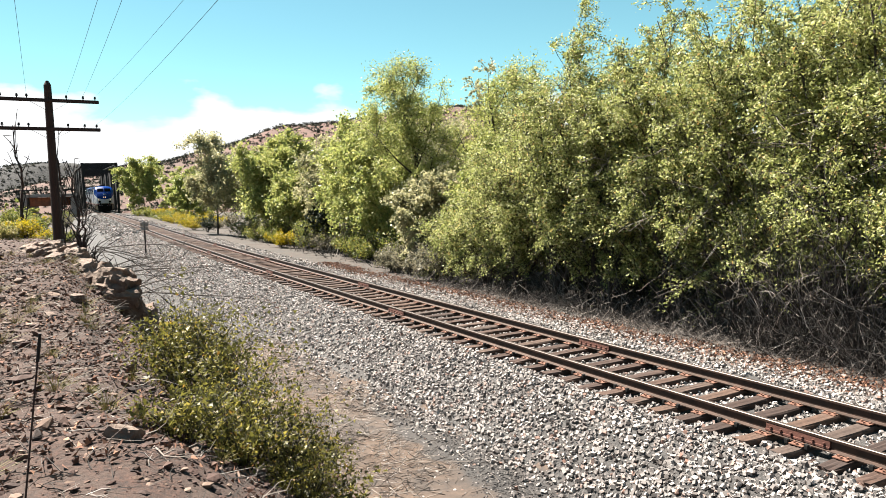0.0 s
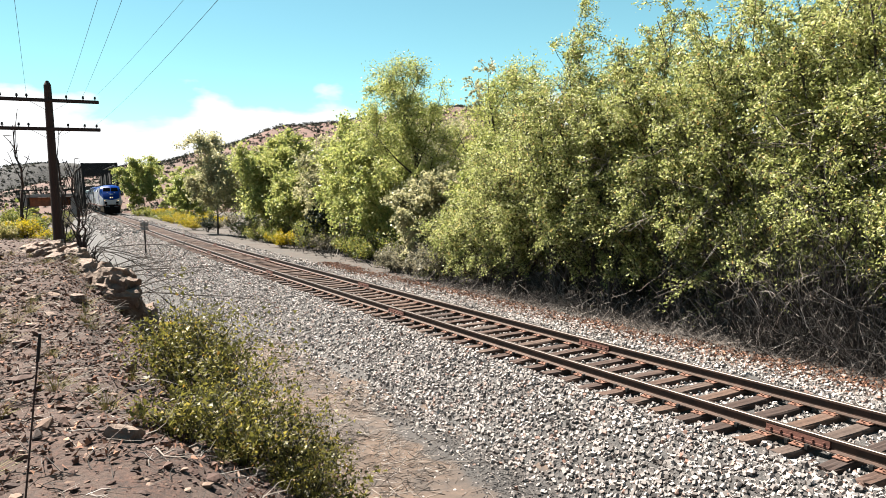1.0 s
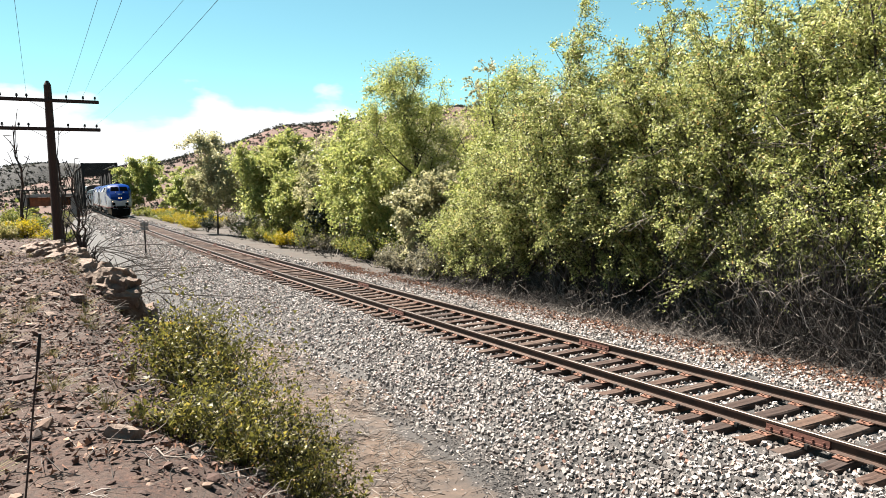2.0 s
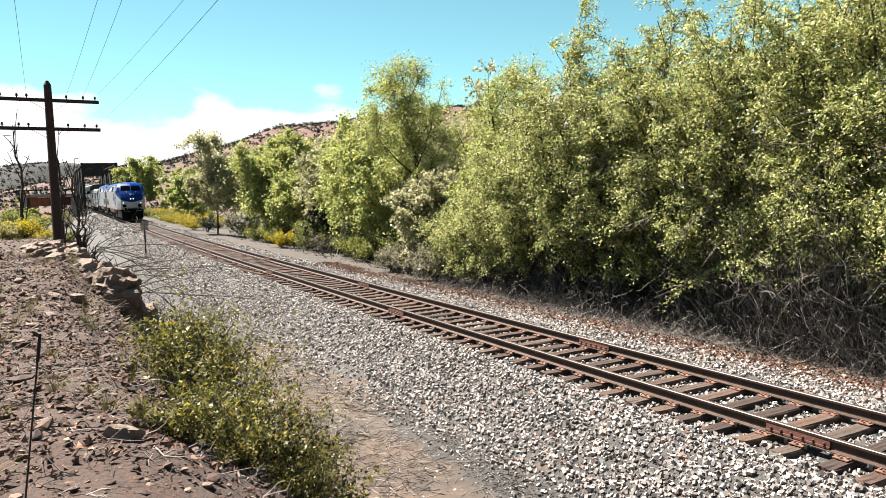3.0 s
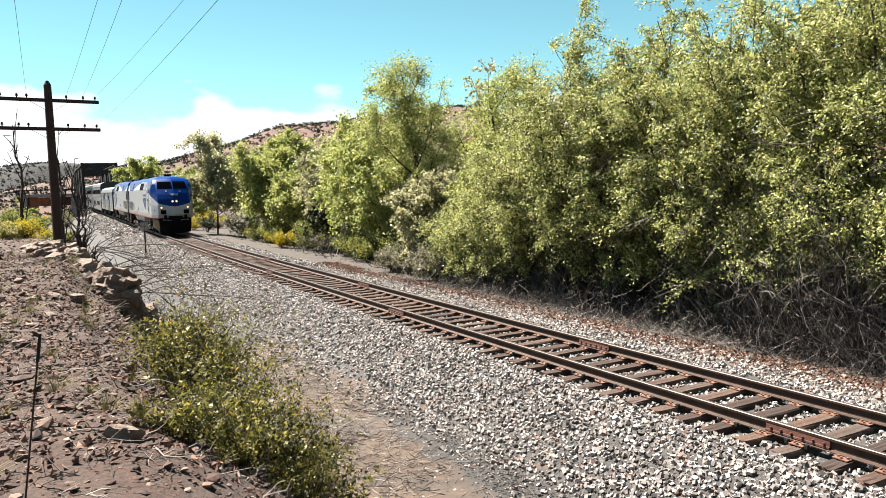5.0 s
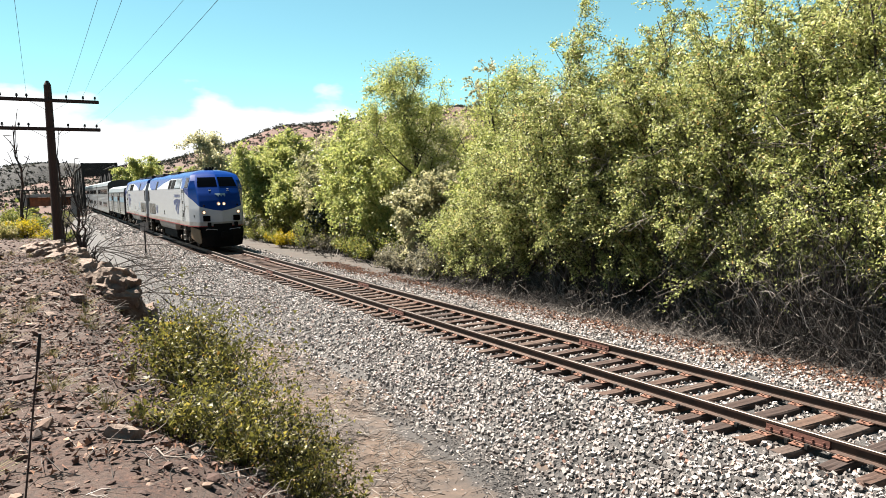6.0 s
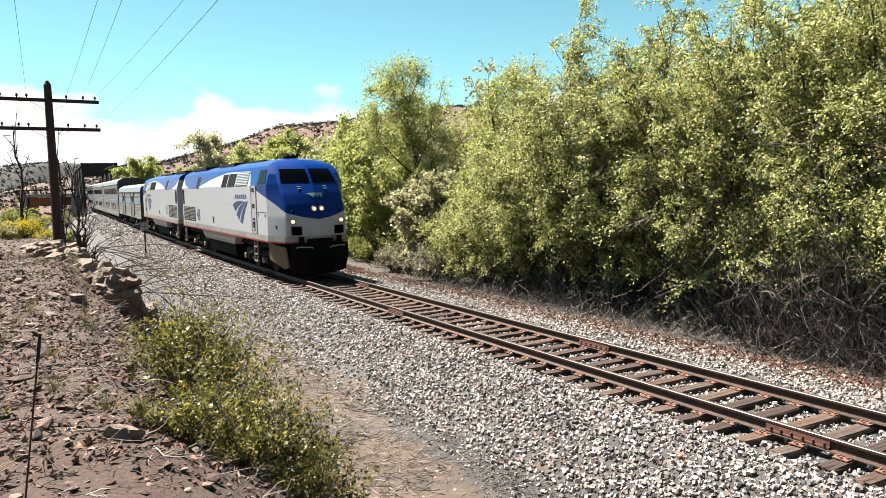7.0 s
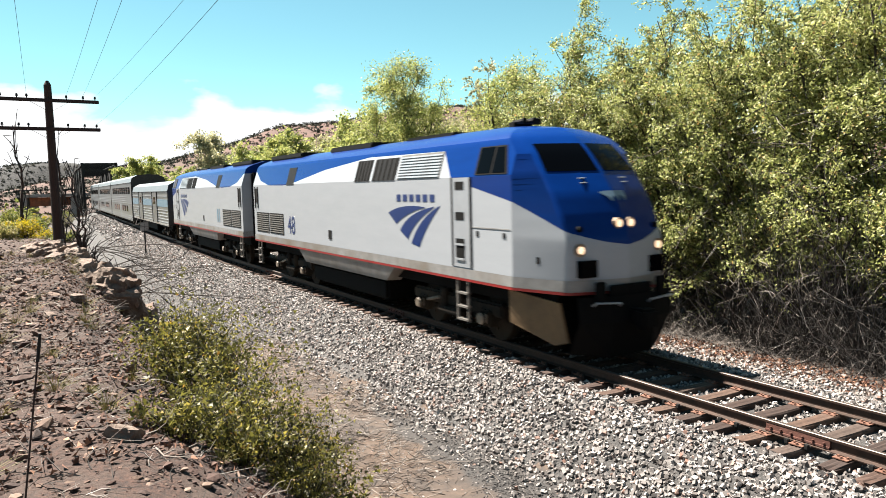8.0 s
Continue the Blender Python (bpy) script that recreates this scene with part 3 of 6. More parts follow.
def tree(name, s, off, h, spread, count, leaf, mat, rng, label, lean=(0, 0), first=0.28, n=11, bark=None, r=None, stems=1, depth=4, shoot=None, per=55, floor=0.0, group="trees beside the track", start=0.35, droop=0.35, loose=0.075):
    """Stems, forking limbs, leafy shoots on them, and the leaves; floor is the share of the height that stays bare."""
    base = tp(s, off, height(s, off) - 0.08)
    root = tagged(new(name), label, "tree", group)
    lines = []
    for k in range(stems):
        a = k * 6.283 / stems + rng.uniform(0, 1.5)
        o = spread * 0.30 * (stems > 1)
        b = base + np.array([math.cos(a), math.sin(a), 0]) * o * 0.35
        ln = (lean[0] + math.cos(a) * o, lean[1] + math.sin(a) * o)
        lines += limbs(b, h * (1.0 if k == 0 else rng.uniform(0.72, 0.95)), ln, n, spread * (1.0 if stems == 1 else 0.8), r or 0.022 * h, rng, first, depth)[0]
    V, F = tubes(lines, rng, 5 if s < 45 else 3)
    soup("trunk", V, F, bark or M_BARK, root, smooth=True)
    length = shoot or 0.12 * h
    pts, P = sprays(lines, max(40, int(count / per)), length, per, rng, base, droop, start=start, loose=loose)
    pts = pts[pts[:, 2, 2] > base[2] + h * floor * 0.6]
    P = P[P[:, 2] > base[2] + max(0.1, h * floor) + rng.normal(0, 0.06 * h, len(P)) * (floor > 0)]
    P = P[P[:, 2] < base[2] + h * 1.04]
    if s < 45:
        V, F = tube_rows(pts, 0.011, 0.004)
        tagged(soup("shoots", V, F, M_TWIG, root), "thin grey-brown shoots", kind="stuff")
    V, F = leaf_quads(P, leaf, rng)
    soup("crown", V, F, mat, root)
    return root


def shrub(name, s, off, h, w, count, leaf, mat, rng, label, stems=26, twig=None, lift=0.25, group="", stem_r=0.012):
    base = tp(s, off, height(s, off) - 0.03)
    root = tagged(new(name), label, "shrub", group)
    lines, pts = [], []
    for i in range(stems):
        a = rng.uniform(0, 6.28)
        o = w * math.sqrt(rng.uniform(0.02, 1))
        e = np.array([math.cos(a) * o, math.sin(a) * o, h * rng.uniform(0.6, 1.0) * (1 - 0.35 * (o / w) ** 2)])
        t = np.linspace(0, 1, 6)[:, None]
        st = base + np.array([math.cos(a), math.sin(a), 0]) * w * 0.12 * rng.uniform(0, 1)
        p = st + e * np.concatenate([t ** 1.25, t ** 1.25, t ** 0.85], 1) + rng.normal(0, 0.025, (6, 3)) * h * t
        lines.append((p, stem_r, stem_r * 0.35))
        for _ in range(3):
            q = p[rng.randint(2, 6)]
            e2 = q + rng.normal(0, 0.14, 3) * h + np.array([0, 0, 0.06 * h])
            lines.append((np.stack([q, (q + e2) / 2 + rng.normal(0, 0.02, 3) * h, e2]), stem_r * 0.5, stem_r * 0.2))
            pts.append(np.linspace(q, e2, 4))
        pts.append(p[2:])
    V, F = tubes(lines, rng, 3)
    soup("trunk", V, F, twig or M_TWIG, root)
    C = np.concatenate(pts)
    C = C[C[:, 2] > base[2] + h * lift]
    P = C[rng.randint(0, len(C), count)] + rng.normal(0, 0.055, (count, 3)) * h
    P[:, 2] = np.maximum(P[:, 2], base[2] + 0.03)
    V, F = leaf_quads(P, leaf, rng)
    soup("leaves", V, F, mat, root)
    return root


def twigs(name, n, s0, s1, o0, o1, length, radius, rng, mat, label, rise=0.5, bend=0.25, pieces=5, category="twigs"):
    """Loose or standing dead twigs strewn over a stretch of ground."""
    s, o = rng.uniform(s0, s1, n), rng.uniform(o0, o1, n)
    B = tp(s, o, height(s, o))
    lines = []
    for b in B:
        a = rng.uniform(0, 6.28)
        L = length * rng.uniform(0.4, 1.3)
        e = np.array([math.cos(a), math.sin(a), rise * rng.uniform(0.0, 1.6)])
        t = np.linspace(0, 1, pieces)[:, None]
        p = b + np.array([0, 0, radius]) + t * e * L + np.cumsum(rng.normal(0, bend / pieces, (pieces, 3)) * L, 0) * t
        if rise < 0.3:
            q, oo = to_line(p[:, 0], p[:, 1])
            p[:, 2] = np.maximum(p[:, 2], height(q, oo) + radius * 0.6)
        lines.append((p, radius * rng.uniform(0.6, 1.3), radius * 0.35))
    V, F = tubes(lines, rng, 3)
    return tagged(soup(name, V, F, mat), label, category, kind="stuff")


def bare_branches(count, rng):
    """Bleached forked branches caught in the willows."""
    lines = []
    for _ in range(count):
        s, off, z = rng.uniform(0.5, 12.0), rng.uniform(4.9, 6.1), rng.uniform(1.2, 5.4)
        base = tp(s, off + 0.9, height(s, off) + z)
        d = np.array(tp(s + rng.normal(0, 0.7), off, 0)) - np.array(tp(s, off + 0.9, 0)) + np.array([0, 0, rng.normal(0.1, 0.4)])
        L = rng.uniform(0.6, 1.4)
        t = np.linspace(0, 1, 7)[:, None]
        p = base + t * d * L - t ** 2 * np.array([0, 0, 0.6]) * L + np.cumsum(rng.normal(0, 0.07, (7, 3)), 0) * t
        lines.append((p, 0.014, 0.005))
        for _ in range(7):
            q = p[rng.randint(1, 7)]
            e = q + (d * 0.4 + rng.normal(0, 0.5, 3) - np.array([0, 0, 0.25])) * L * rng.uniform(0.25, 0.6)
            lines.append((np.stack([q, (q + e) / 2 + rng.normal(0, 0.06, 3), e]), 0.008, 0.004))
    V, F = tubes(lines, rng, 4)
    return tagged(soup("bare_branches", V, F, M_STICK), "bleached bare branches caught in the willows", "branches", kind="stuff")


def build_woods():
    rng = np.random.RandomState(77)
    W = "dense yellow-green willow with leafy low branches beside the track"
    # place along and across the line, height, spread, leaves, bare share at the foot
    for s, o, h, sp, c, fl in ((-2.4, 7.2, 10.5, 2.4, 30000, 0.20), (1.4, 7.2, 11.2, 2.5, 66000, 0.12), (4.3, 6.8, 10.2, 2.2, 56000, 0.15), (6.6, 6.7, 9.8, 2.1, 64000, 0.10), (9.2, 6.5, 10.2, 1.9, 66000, 0.08),
                               (11.4, 6.5, 8.4, 1.7, 50000, 0.06), (13.8, 6.3, 10.2, 1.75, 64000, 0.03), (16.0, 6.3, 7.2, 1.7, 46000, 0.02), (18.3, 6.1, 5.4, 1.5, 36000, 0.0), (20.4, 6.0, 3.9, 1.2, 20000, 0.0)):
        tree("willow_tree", s, o, h, sp, int(c * 1.2), 0.054, M_LEAF, rng, W, n=17, first=0.05, r=0.085, stems=3, depth=4, shoot=0.85, per=60, floor=fl, start=0.3, loose=0.1)
    for s, o, h, sp, c in ((-2.0, 11.5, 12.5, 3.0, 14000), (3.0, 12.0, 12.5, 3.0, 22000), (7.4, 11.6, 11.0, 2.8, 22000), (11.0, 11.5, 9.5, 2.6, 20000), (15.2, 11.0, 7.6, 2.3, 15000), (19.5, 10.5, 7.0, 2.2, 14000)):
        tree("willow_tree", s, o, h, sp, c, 0.12, M_LEAF, rng, "tall yellow-green willow deep in the thicket", n=14, first=0.1, r=0.11, stems=2, depth=3, shoot=1.2, per=40, start=0.2)
    tree("cottonwood_tree", 29.6, 9.3, 11.3, 2.4, 40000, 0.072, M_LEAF_FAR, rng, "open cottonwood with dark twisting trunk and bare limbs", lean=(-1.0, 0), first=0.36, n=15, r=0.2, depth=6, shoot=0.95, per=48, start=0.5, loose=0.18)
    tree("cottonwood_tree", 24.6, 9.8, 10.8, 2.4, 30000, 0.072, M_LEAF_FAR, rng, "leaning cottonwood with dark bare forked limbs", lean=(0.9, 0.4), first=0.32, n=9, r=0.22, stems=2, depth=5, shoot=0.9, per=48, start=0.5, loose=0.18)
    tree("cottonwood_tree", 27.2, 12.4, 11.2, 1.9, 4200, 0.11, M_LEAF_PALE, rng, "thin pale cottonwood losing its leaves", first=0.4, n=11, r=0.14, depth=3, shoot=0.9, per=28)
    # shrubs whose dark leaves carry the thicket's shade in their colour
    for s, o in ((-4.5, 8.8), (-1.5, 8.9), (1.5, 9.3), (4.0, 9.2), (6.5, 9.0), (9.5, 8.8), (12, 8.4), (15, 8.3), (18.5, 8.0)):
        shrub("thicket_shrub", s, o, 2.9, 1.8, 3600, 0.12, M_LEAF_SHADE, rng, "dense shrub under the willows, coloured dark for the shade there", group="shrubs under the willows", lift=0.0, stem_r=0.018)
    for s, o, h, sp, c, m in ((25.4, 7.6, 5.2, 1.6, 9000, M_LEAF_PALE), (34.8, 9.2, 9.3, 2.5, 26000, M_LEAF_FAR), (38.6, 9.6, 8.6, 2.2, 20000, M_LEAF_FAR), (31.5, 8.6, 6.2, 1.9, 15000, M_LEAF_FAR), (47.0, 12.5, 9.4, 2.6, 14000, M_LEAF_PALE), (53.0, 8.0, 9.2, 2.7, 34000, M_LEAF_FAR), (48.8, 8.2, 6.4, 2.0, 15000, M_LEAF_FAR),
                              (43.5, 9.8, 7.2, 2.2, 15000, M_LEAF_PALE), (58.5, 12.0, 8.4, 2.6, 13000, M_LEAF_PALE), (37.0, 14.5, 10.0, 2.8, 14000, M_LEAF_PALE), (22.4, 9.4, 6.6, 2.0, 15000, M_LEAF_FAR), (27.8, 8.6, 5.4, 1.7, 11000, M_LEAF_PALE),
                              (61.5, 4.9, 9.0, 2.3, 12000, M_LEAF_PALE), (70.0, 13.0, 8.5, 2.8, 10000, M_LEAF_FAR), (80.0, 12.0, 8.0, 2.8, 9000, M_LEAF_PALE), (92.0, 13.0, 8.5, 3.0, 9000, M_LEAF_FAR), (98.0, 8.4, 6.2, 2.8, 8000, M_LEAF_FAR),
                              (110.0, 10.5, 6.5, 2.8, 8000, M_LEAF_FAR), (130.0, 6.4, 10.2, 3.6, 14000, M_LEAF_FAR), (120.0, 12.5, 8.0, 3.4, 9000, M_LEAF_FAR)):
        tree("cottonwood_tree", s, o, h, sp, int(c * 1.6), 0.088 + s * 0.0012, m, rng, "rounded green cottonwood beyond the track" if m is M_LEAF_FAR else "pale green cottonwood beyond the track", n=13, first=0.2, r=0.10, stems=2 if s < 60 else 1, depth=4, shoot=0.11 * h, per=34, floor=0.10, loose=0.2, start=0.25)
    tree("juniper_tree", 41.6, 8.1, 3.6, 1.3, 9000, 0.10, M_JUNIPER, rng, "dark green juniper among the cottonwoods", n=22, first=0.05, r=0.08, shoot=0.45, per=40, start=0.2, droop=0.1)
    for s, o, h, w, m, lab in ((34.4, 7.6, 1.7, 1.5, M_LEAF_BRUSH, "green brush beside the track"), (31.5, 6.9, 1.6, 1.3, M_LEAF_BRUSH, "green brush beside the track"), (37.5, 8.2, 1.5, 1.3, M_LEAF_BRUSH, "green brush beside the track"),
                               (25.0, 5.5, 1.2, 1.2, M_SAGE, "grey sagebrush on the track's verge"), (24.0, 5.6, 1.1, 1.0, M_SAGE, "grey sagebrush on the track's verge"), (43.6, 5.6, 1.2, 1.1, M_LEAF_YELLOW, "yellow-flowering rabbitbrush on the far verge"), (48.5, 6.3, 1.5, 1.2, M_LEAF_BRUSH, "green brush beside the track"),
                               (52.0, 6.0, 1.4, 1.2, M_LEAF_BRUSH, "green brush beside the track"), (69.8, 4.2, 1.3, 1.2, M_LEAF_YELLOW, "yellow-flowering rabbitbrush on the far verge"), (66.0, 4.8, 2.0, 1.0, M_JUNIPER, "dark green brush on the far verge"), (78.0, 5.2, 1.4, 1.4, M_LEAF_YELLOW, "yellow-flowering rabbitbrush on the far verge"),
                               (88.5, 5.0, 1.6, 1.6, M_LEAF_YELLOW, "yellow-flowering rabbitbrush on the far verge"), (100.0, 5.0, 1.4, 1.8, M_LEAF_BRUSH, "green brush beside the track"), (58.0, 6.6, 1.6, 1.4, M_LEAF_BRUSH, "green brush beside the track"), (21.0, 5.4, 1.6, 1.2, M_SAGE, "grey sagebrush on the track's verge")):
        shrub("brush", s, o, h, w, 2600, 0.075, m, rng, lab, group="brush along the far verge", lift=0.1)
    # dense twigs, mostly near-black to put the shade under the willows into colour
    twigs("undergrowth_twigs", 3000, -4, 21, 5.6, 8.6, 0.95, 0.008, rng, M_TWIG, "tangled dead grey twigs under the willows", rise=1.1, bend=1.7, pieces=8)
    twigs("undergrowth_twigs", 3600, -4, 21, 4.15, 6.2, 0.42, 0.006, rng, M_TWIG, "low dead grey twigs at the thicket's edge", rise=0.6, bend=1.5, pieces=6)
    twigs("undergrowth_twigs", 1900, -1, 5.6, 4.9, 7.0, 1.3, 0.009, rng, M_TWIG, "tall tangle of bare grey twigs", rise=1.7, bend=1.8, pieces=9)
    twigs("undergrowth_twigs", 420, -3, 18, 4.5, 6.4, 0.6, 0.008, rng, M_STICK, "bleached dead twigs at the thicket's edge", rise=1.0, bend=1.8, pieces=8)
    twigs("undergrowth_twigs", 500, 20, 60, 5.0, 9.0, 1.4, 0.016, rng, M_TWIG, "grey dead brush behind the verge", rise=1.0, bend=0.6, pieces=5)
    for k in range(34):
        s, o = rng.uniform(62, 138), rng.uniform(4.4, 12.0)
        m, lab = ((M_LEAF_BRUSH, "green scrub bush near the bridge"), (M_LEAF_YELLOW, "yellow-flowering rabbitbrush near the bridge"), (M_SAGE, "grey sagebrush near the bridge"))[rng.choice(3, p=(0.5, 0.35, 0.15))]
        shrub("brush", s, o, rng.uniform(0.9, 1.8), rng.uniform(1.0, 1.9), 1500, 0.11, m, rng, lab, group="brush near the bridge", lift=0.05)
    for k in range(64):
        s, o = rng.uniform(34, 130), -rng.uniform(6.0, 26.0)
        if s < 62 and o > -8.5:
            continue
        m, lab = ((M_LEAF_BRUSH, "green scrub bush by the line"), (M_LEAF_YELLOW, "yellow-flowering rabbitbrush by the line"), (M_SAGE, "grey sagebrush by the line"))[rng.choice(3, p=(0.55, 0.2, 0.25))]
        shrub("brush", s, o, rng.uniform(0.7, 1.9), rng.uniform(0.8, 1.7), 1500, 0.10, m, rng, lab, group="brush beyond the bank", lift=0.05)
    for s, o, h, sp in ((150, -14, 7, 3.2), (128, -30, 7, 3.4), (112, -40, 6.5, 3.4), (160, -32, 8, 3.6), (95, -48, 6, 3.2)):
        tree("cottonwood_tree", s, o, h, sp, 5000, 0.28, M_LEAF_FAR, rng, "rounded green cottonwood near the river", n=13, first=0.12, r=0.16)
    for k in range(30):
        s, o = rng.uniform(24, 62), rng.uniform(6.6, 10.5)
        m, lab = ((M_LEAF_BRUSH, "green understorey brush below the cottonwoods"), (M_SAGE, "grey dry brush below the cottonwoods"))[rng.choice(2, p=(0.6, 0.4))]
        shrub("brush", s, o, rng.uniform(1.0, 2.4), rng.uniform(1.0, 1.7), 1900, 0.085, m, rng, lab, group="brush below the cottonwoods", lift=0.05)
    for k in range(14):
        s, o = 26 + k * 6.5 + rng.uniform(-2, 2), rng.uniform(14, 24)
        tree("cottonwood_tree", s, o, rng.uniform(6.5, 8.5), 2.9, 9000, 0.17, M_LEAF_FAR if k % 2 else M_LEAF_PALE, rng, "green cottonwood in the wood behind the track", n=13, first=0.1, r=0.11, per=35)
    bare_branches(60, rng)
    twigs("straw", 2600, -5, 30, 3.1, 4.6, 0.28, 0.004, rng, M_STICK, "pale dry straw and twigs beside the ballast", rise=0.12, bend=0.5, pieces=4)
    n = 16000
    s = rng.uniform(-5, 30, n)
    o = 3.75 + 0.2 * wobble(s, 0, 0.8, 44) + rng.normal(0, 0.38, n)
    P = tp(s, o, height(s, o) + 0.015)
    V, F = leaf_quads(P, 0.045, rng, 2.4)
    tagged(soup("leaf_litter", V, F, M_LITTER), "red-brown dry leaf litter beside the ballast", "leaf litter", kind="stuff")


# ---- hills ----
def build_hills():
    rng = np.random.RandomState(9)

    def hill(name, x0, x1, y0, y1, crest, mat, label, bushes, bush, seed):
        nx, ny = 90, 40
        X, T = np.meshgrid(np.linspace(x0, x1, nx), np.linspace(0, 1, ny), indexing="ij")

        def level(X, T):
            Y = y0 + (y1 - y0) * T
            c = crest(X)
            return X * (1 + 0.0 * T), Y, -3 + (c + 3) * smooth(np.minimum(T / 0.62, (1 - T) / 0.3 + 0.05)) + wobble(X, Y, 0.035, seed) * 0.05 * (c + 6) + wobble(X, Y, 0.11, seed + 1) * 0.018 * (c + 6)
        x, y, z = level(X, T)
        V = np.stack([x, y, z], -1).reshape(-1, 3)
        i = np.arange(nx - 1)[:, None] * ny + np.arange(ny - 1)[None, :]
        F = np.stack([i, i + ny, i + ny + 1, i + 1], -1).reshape(-1, 4)
        tagged(soup(name, V, F, mat, smooth=True), label, "hill", kind="structure")
        bx, bt = rng.uniform(x0, x1, bushes), rng.uniform(0.08, 0.68, bushes)
        x, y, z = level(bx, bt)
        size = bush * rng.uniform(0.45, 1.3, bushes)
        P = np.repeat(np.stack([x, y, z + size * 0.12], -1), 9, 0) + rng.normal(0, 0.25, (bushes * 9, 3)) * np.array([1, 1, 0.6]) * np.repeat(size, 9)[:, None]
        V, F = leaf_quads(np.repeat(P, 3, 0) + rng.normal(0, 0.12, (len(P) * 3, 3)) * np.repeat(size, 27)[:, None], bush * 0.24, rng)
        tagged(soup("hill_shrubs", V, F, M_HILLBUSH), "dark juniper and scrub dotted over the hillside", "shrubs", kind="stuff")

    def crest_near(X):
        # rises from the gap by the bridge towards the woods
        return 4 + 11 * smooth((X + 165) / 45) + 7 * smooth((X + 120) / 40) + 8 * smooth((X + 84) / 22) + 5 * smooth((X + 40) / 30) - 14 * smooth((X - 5) / 60) + 0.5 * np.sin(X * 0.13)

    hill("hill", -135, 190, 150, 420, crest_near, M_HILL, "red-brown scrub-covered hill behind the trees", 5200, 1.9, 31)
    # added out of view behind the camera, to cut the sky's fill light
    hill("valley_side", -260, 420, -45, -420, lambda X: 62 + 6 * np.sin(X * 0.02), M_HILL, "unseen scrub-covered hill added behind the camera to block sky light", 900, 2.6, 71)

    def crest_far(X):
        return 4 + 31 * smooth((-X - 338) / 58) - 9 * smooth((-X - 405) / 40) + 25 * smooth((-X - 470) / 120) + 1.2 * np.sin(X * 0.16)

    hill("mountain", -640, -120, 520, 900, crest_far, M_MOUNTAIN, "dark rocky mountain beyond the valley", 2600, 4.0, 47)


# ---- train materials ----
def livery():
    """Silver paint with the blue nose and the blue sweep along the roof; x runs from the nose (0) back."""
    m, nt, b = material("locomotive_livery", 0.26, 0.0)
    b.inputs["Specular IOR Level"].default_value = 0.14
    tc = nt.nodes.new("ShaderNodeTexCoord")
    sep = nt.nodes.new("ShaderNodeSeparateXYZ")
    nt.links.new(tc.outputs["Object"], sep.inputs[0])
    d = nt.nodes.new("ShaderNodeMath")
    d.operation, d.inputs[1].default_value = "MULTIPLY", -1 / 20
    nt.links.new(sep.outputs[0], d.inputs[0])
    fc = nt.nodes.new("ShaderNodeFloatCurve")
    cv = fc.mapping.curves[0]
    pts = [(0.0, 2.15), (0.35, 2.40), (1.50, 2.95), (3.70, 3.40), (4.25, 4.02), (8.3, 4.06), (11.5, 3.82), (14.0, 3.50), (15.3, 3.40), (17.0, 3.42), (18.2, 3.6), (19.0, 3.95)]
    cv.points[0].location, cv.points[1].location = (0, (pts[0][1] - 2) / 2.5), (1, (pts[-1][1] - 2) / 2.5)
    for x, z in pts[1:]:
        cv.points.new(x / 20, (z - 2) / 2.5)
    for p in cv.points:
        p.handle_type = "VECTOR"
    fc.mapping.update()
    nt.links.new(d.outputs[0], fc.inputs[1])
    z = nt.nodes.new("ShaderNodeMapRange")
    z.inputs[1].default_value, z.inputs[2].default_value = 2.0, 4.5
    nt.links.new(sep.outputs[2], z.inputs[0])
    gt = nt.nodes.new("ShaderNodeMath")
    gt.operation = "GREATER_THAN"
    nt.links.new(z.outputs[0], gt.inputs[0])
    nt.links.new(fc.outputs[0], gt.inputs[1])
    n = noise_node(nt, 2.2, 7, 0.65, stretch=(0.4, 1, 2.2))
    g = ramp_node(nt, [(0.2, (0.268, 0.285, 0.305)), (0.8, (0.298, 0.315, 0.336))])
    nt.links.new(n.outputs[0], g.inputs[0])
    bl = ramp_node(nt, [(0.3, (0.0003, 0.017, 0.112)), (0.7, (0.0004, 0.021, 0.132))])
    nt.links.new(n.outputs[0], bl.inputs[0])
    nt.links.new(mixed(nt, gt.outputs[0], g.outputs[0], bl.outputs[0]), b.inputs["Base Color"])
    bumped(nt, b, n.outputs[0], 0.05, 0.01)
    return m


def glowing(name, colour, strength):
    m, nt, b = material(name, 0.2)
    b.inputs["Base Color"].default_value = (0.8, 0.8, 0.8, 1)
    b.inputs["Emission Color"].default_value = (*colour, 1)
    b.inputs["Emission Strength"].default_value = strength
    return m


M_LIVERY = livery()
M_SILVER = surface("silver_paint", (0.2453, 0.2603, 0.2784), (0.3041, 0.3203, 0.3402), 2.5, 0.34, 0.15, bump=0.04)
M_SILL = surface("dusty_silver_sill", (0.1502, 0.1451, 0.1401), (0.2402, 0.2352, 0.2252), 3, 0.5, 0.1, stains=(0.1351, 0.1101, 0.08509), bump=0.08)
M_BLUE = surface("blue_paint", (0.001802, 0.01351, 0.07806), (0.003003, 0.01952, 0.1021), 2.5, 0.35, bump=0.03)
M_RED = surface("red_stripe", (0.1502, 0.007007, 0.006006), (0.2102, 0.01251, 0.009009), 3, 0.45, bump=0.03)
M_BLACK = surface("underframe_black", (0.0004504, 0.0004504, 0.0004504), (0.001802, 0.001689, 0.001577), 5, 0.9, 0.0, bump=0.2)
M_TRUCK = surface("truck_steel", (0.003003, 0.002753, 0.002502), (0.01251, 0.01051, 0.008509), 6, 0.8, 0.0, stains=(0.03003, 0.02252, 0.01502), bump=0.3)
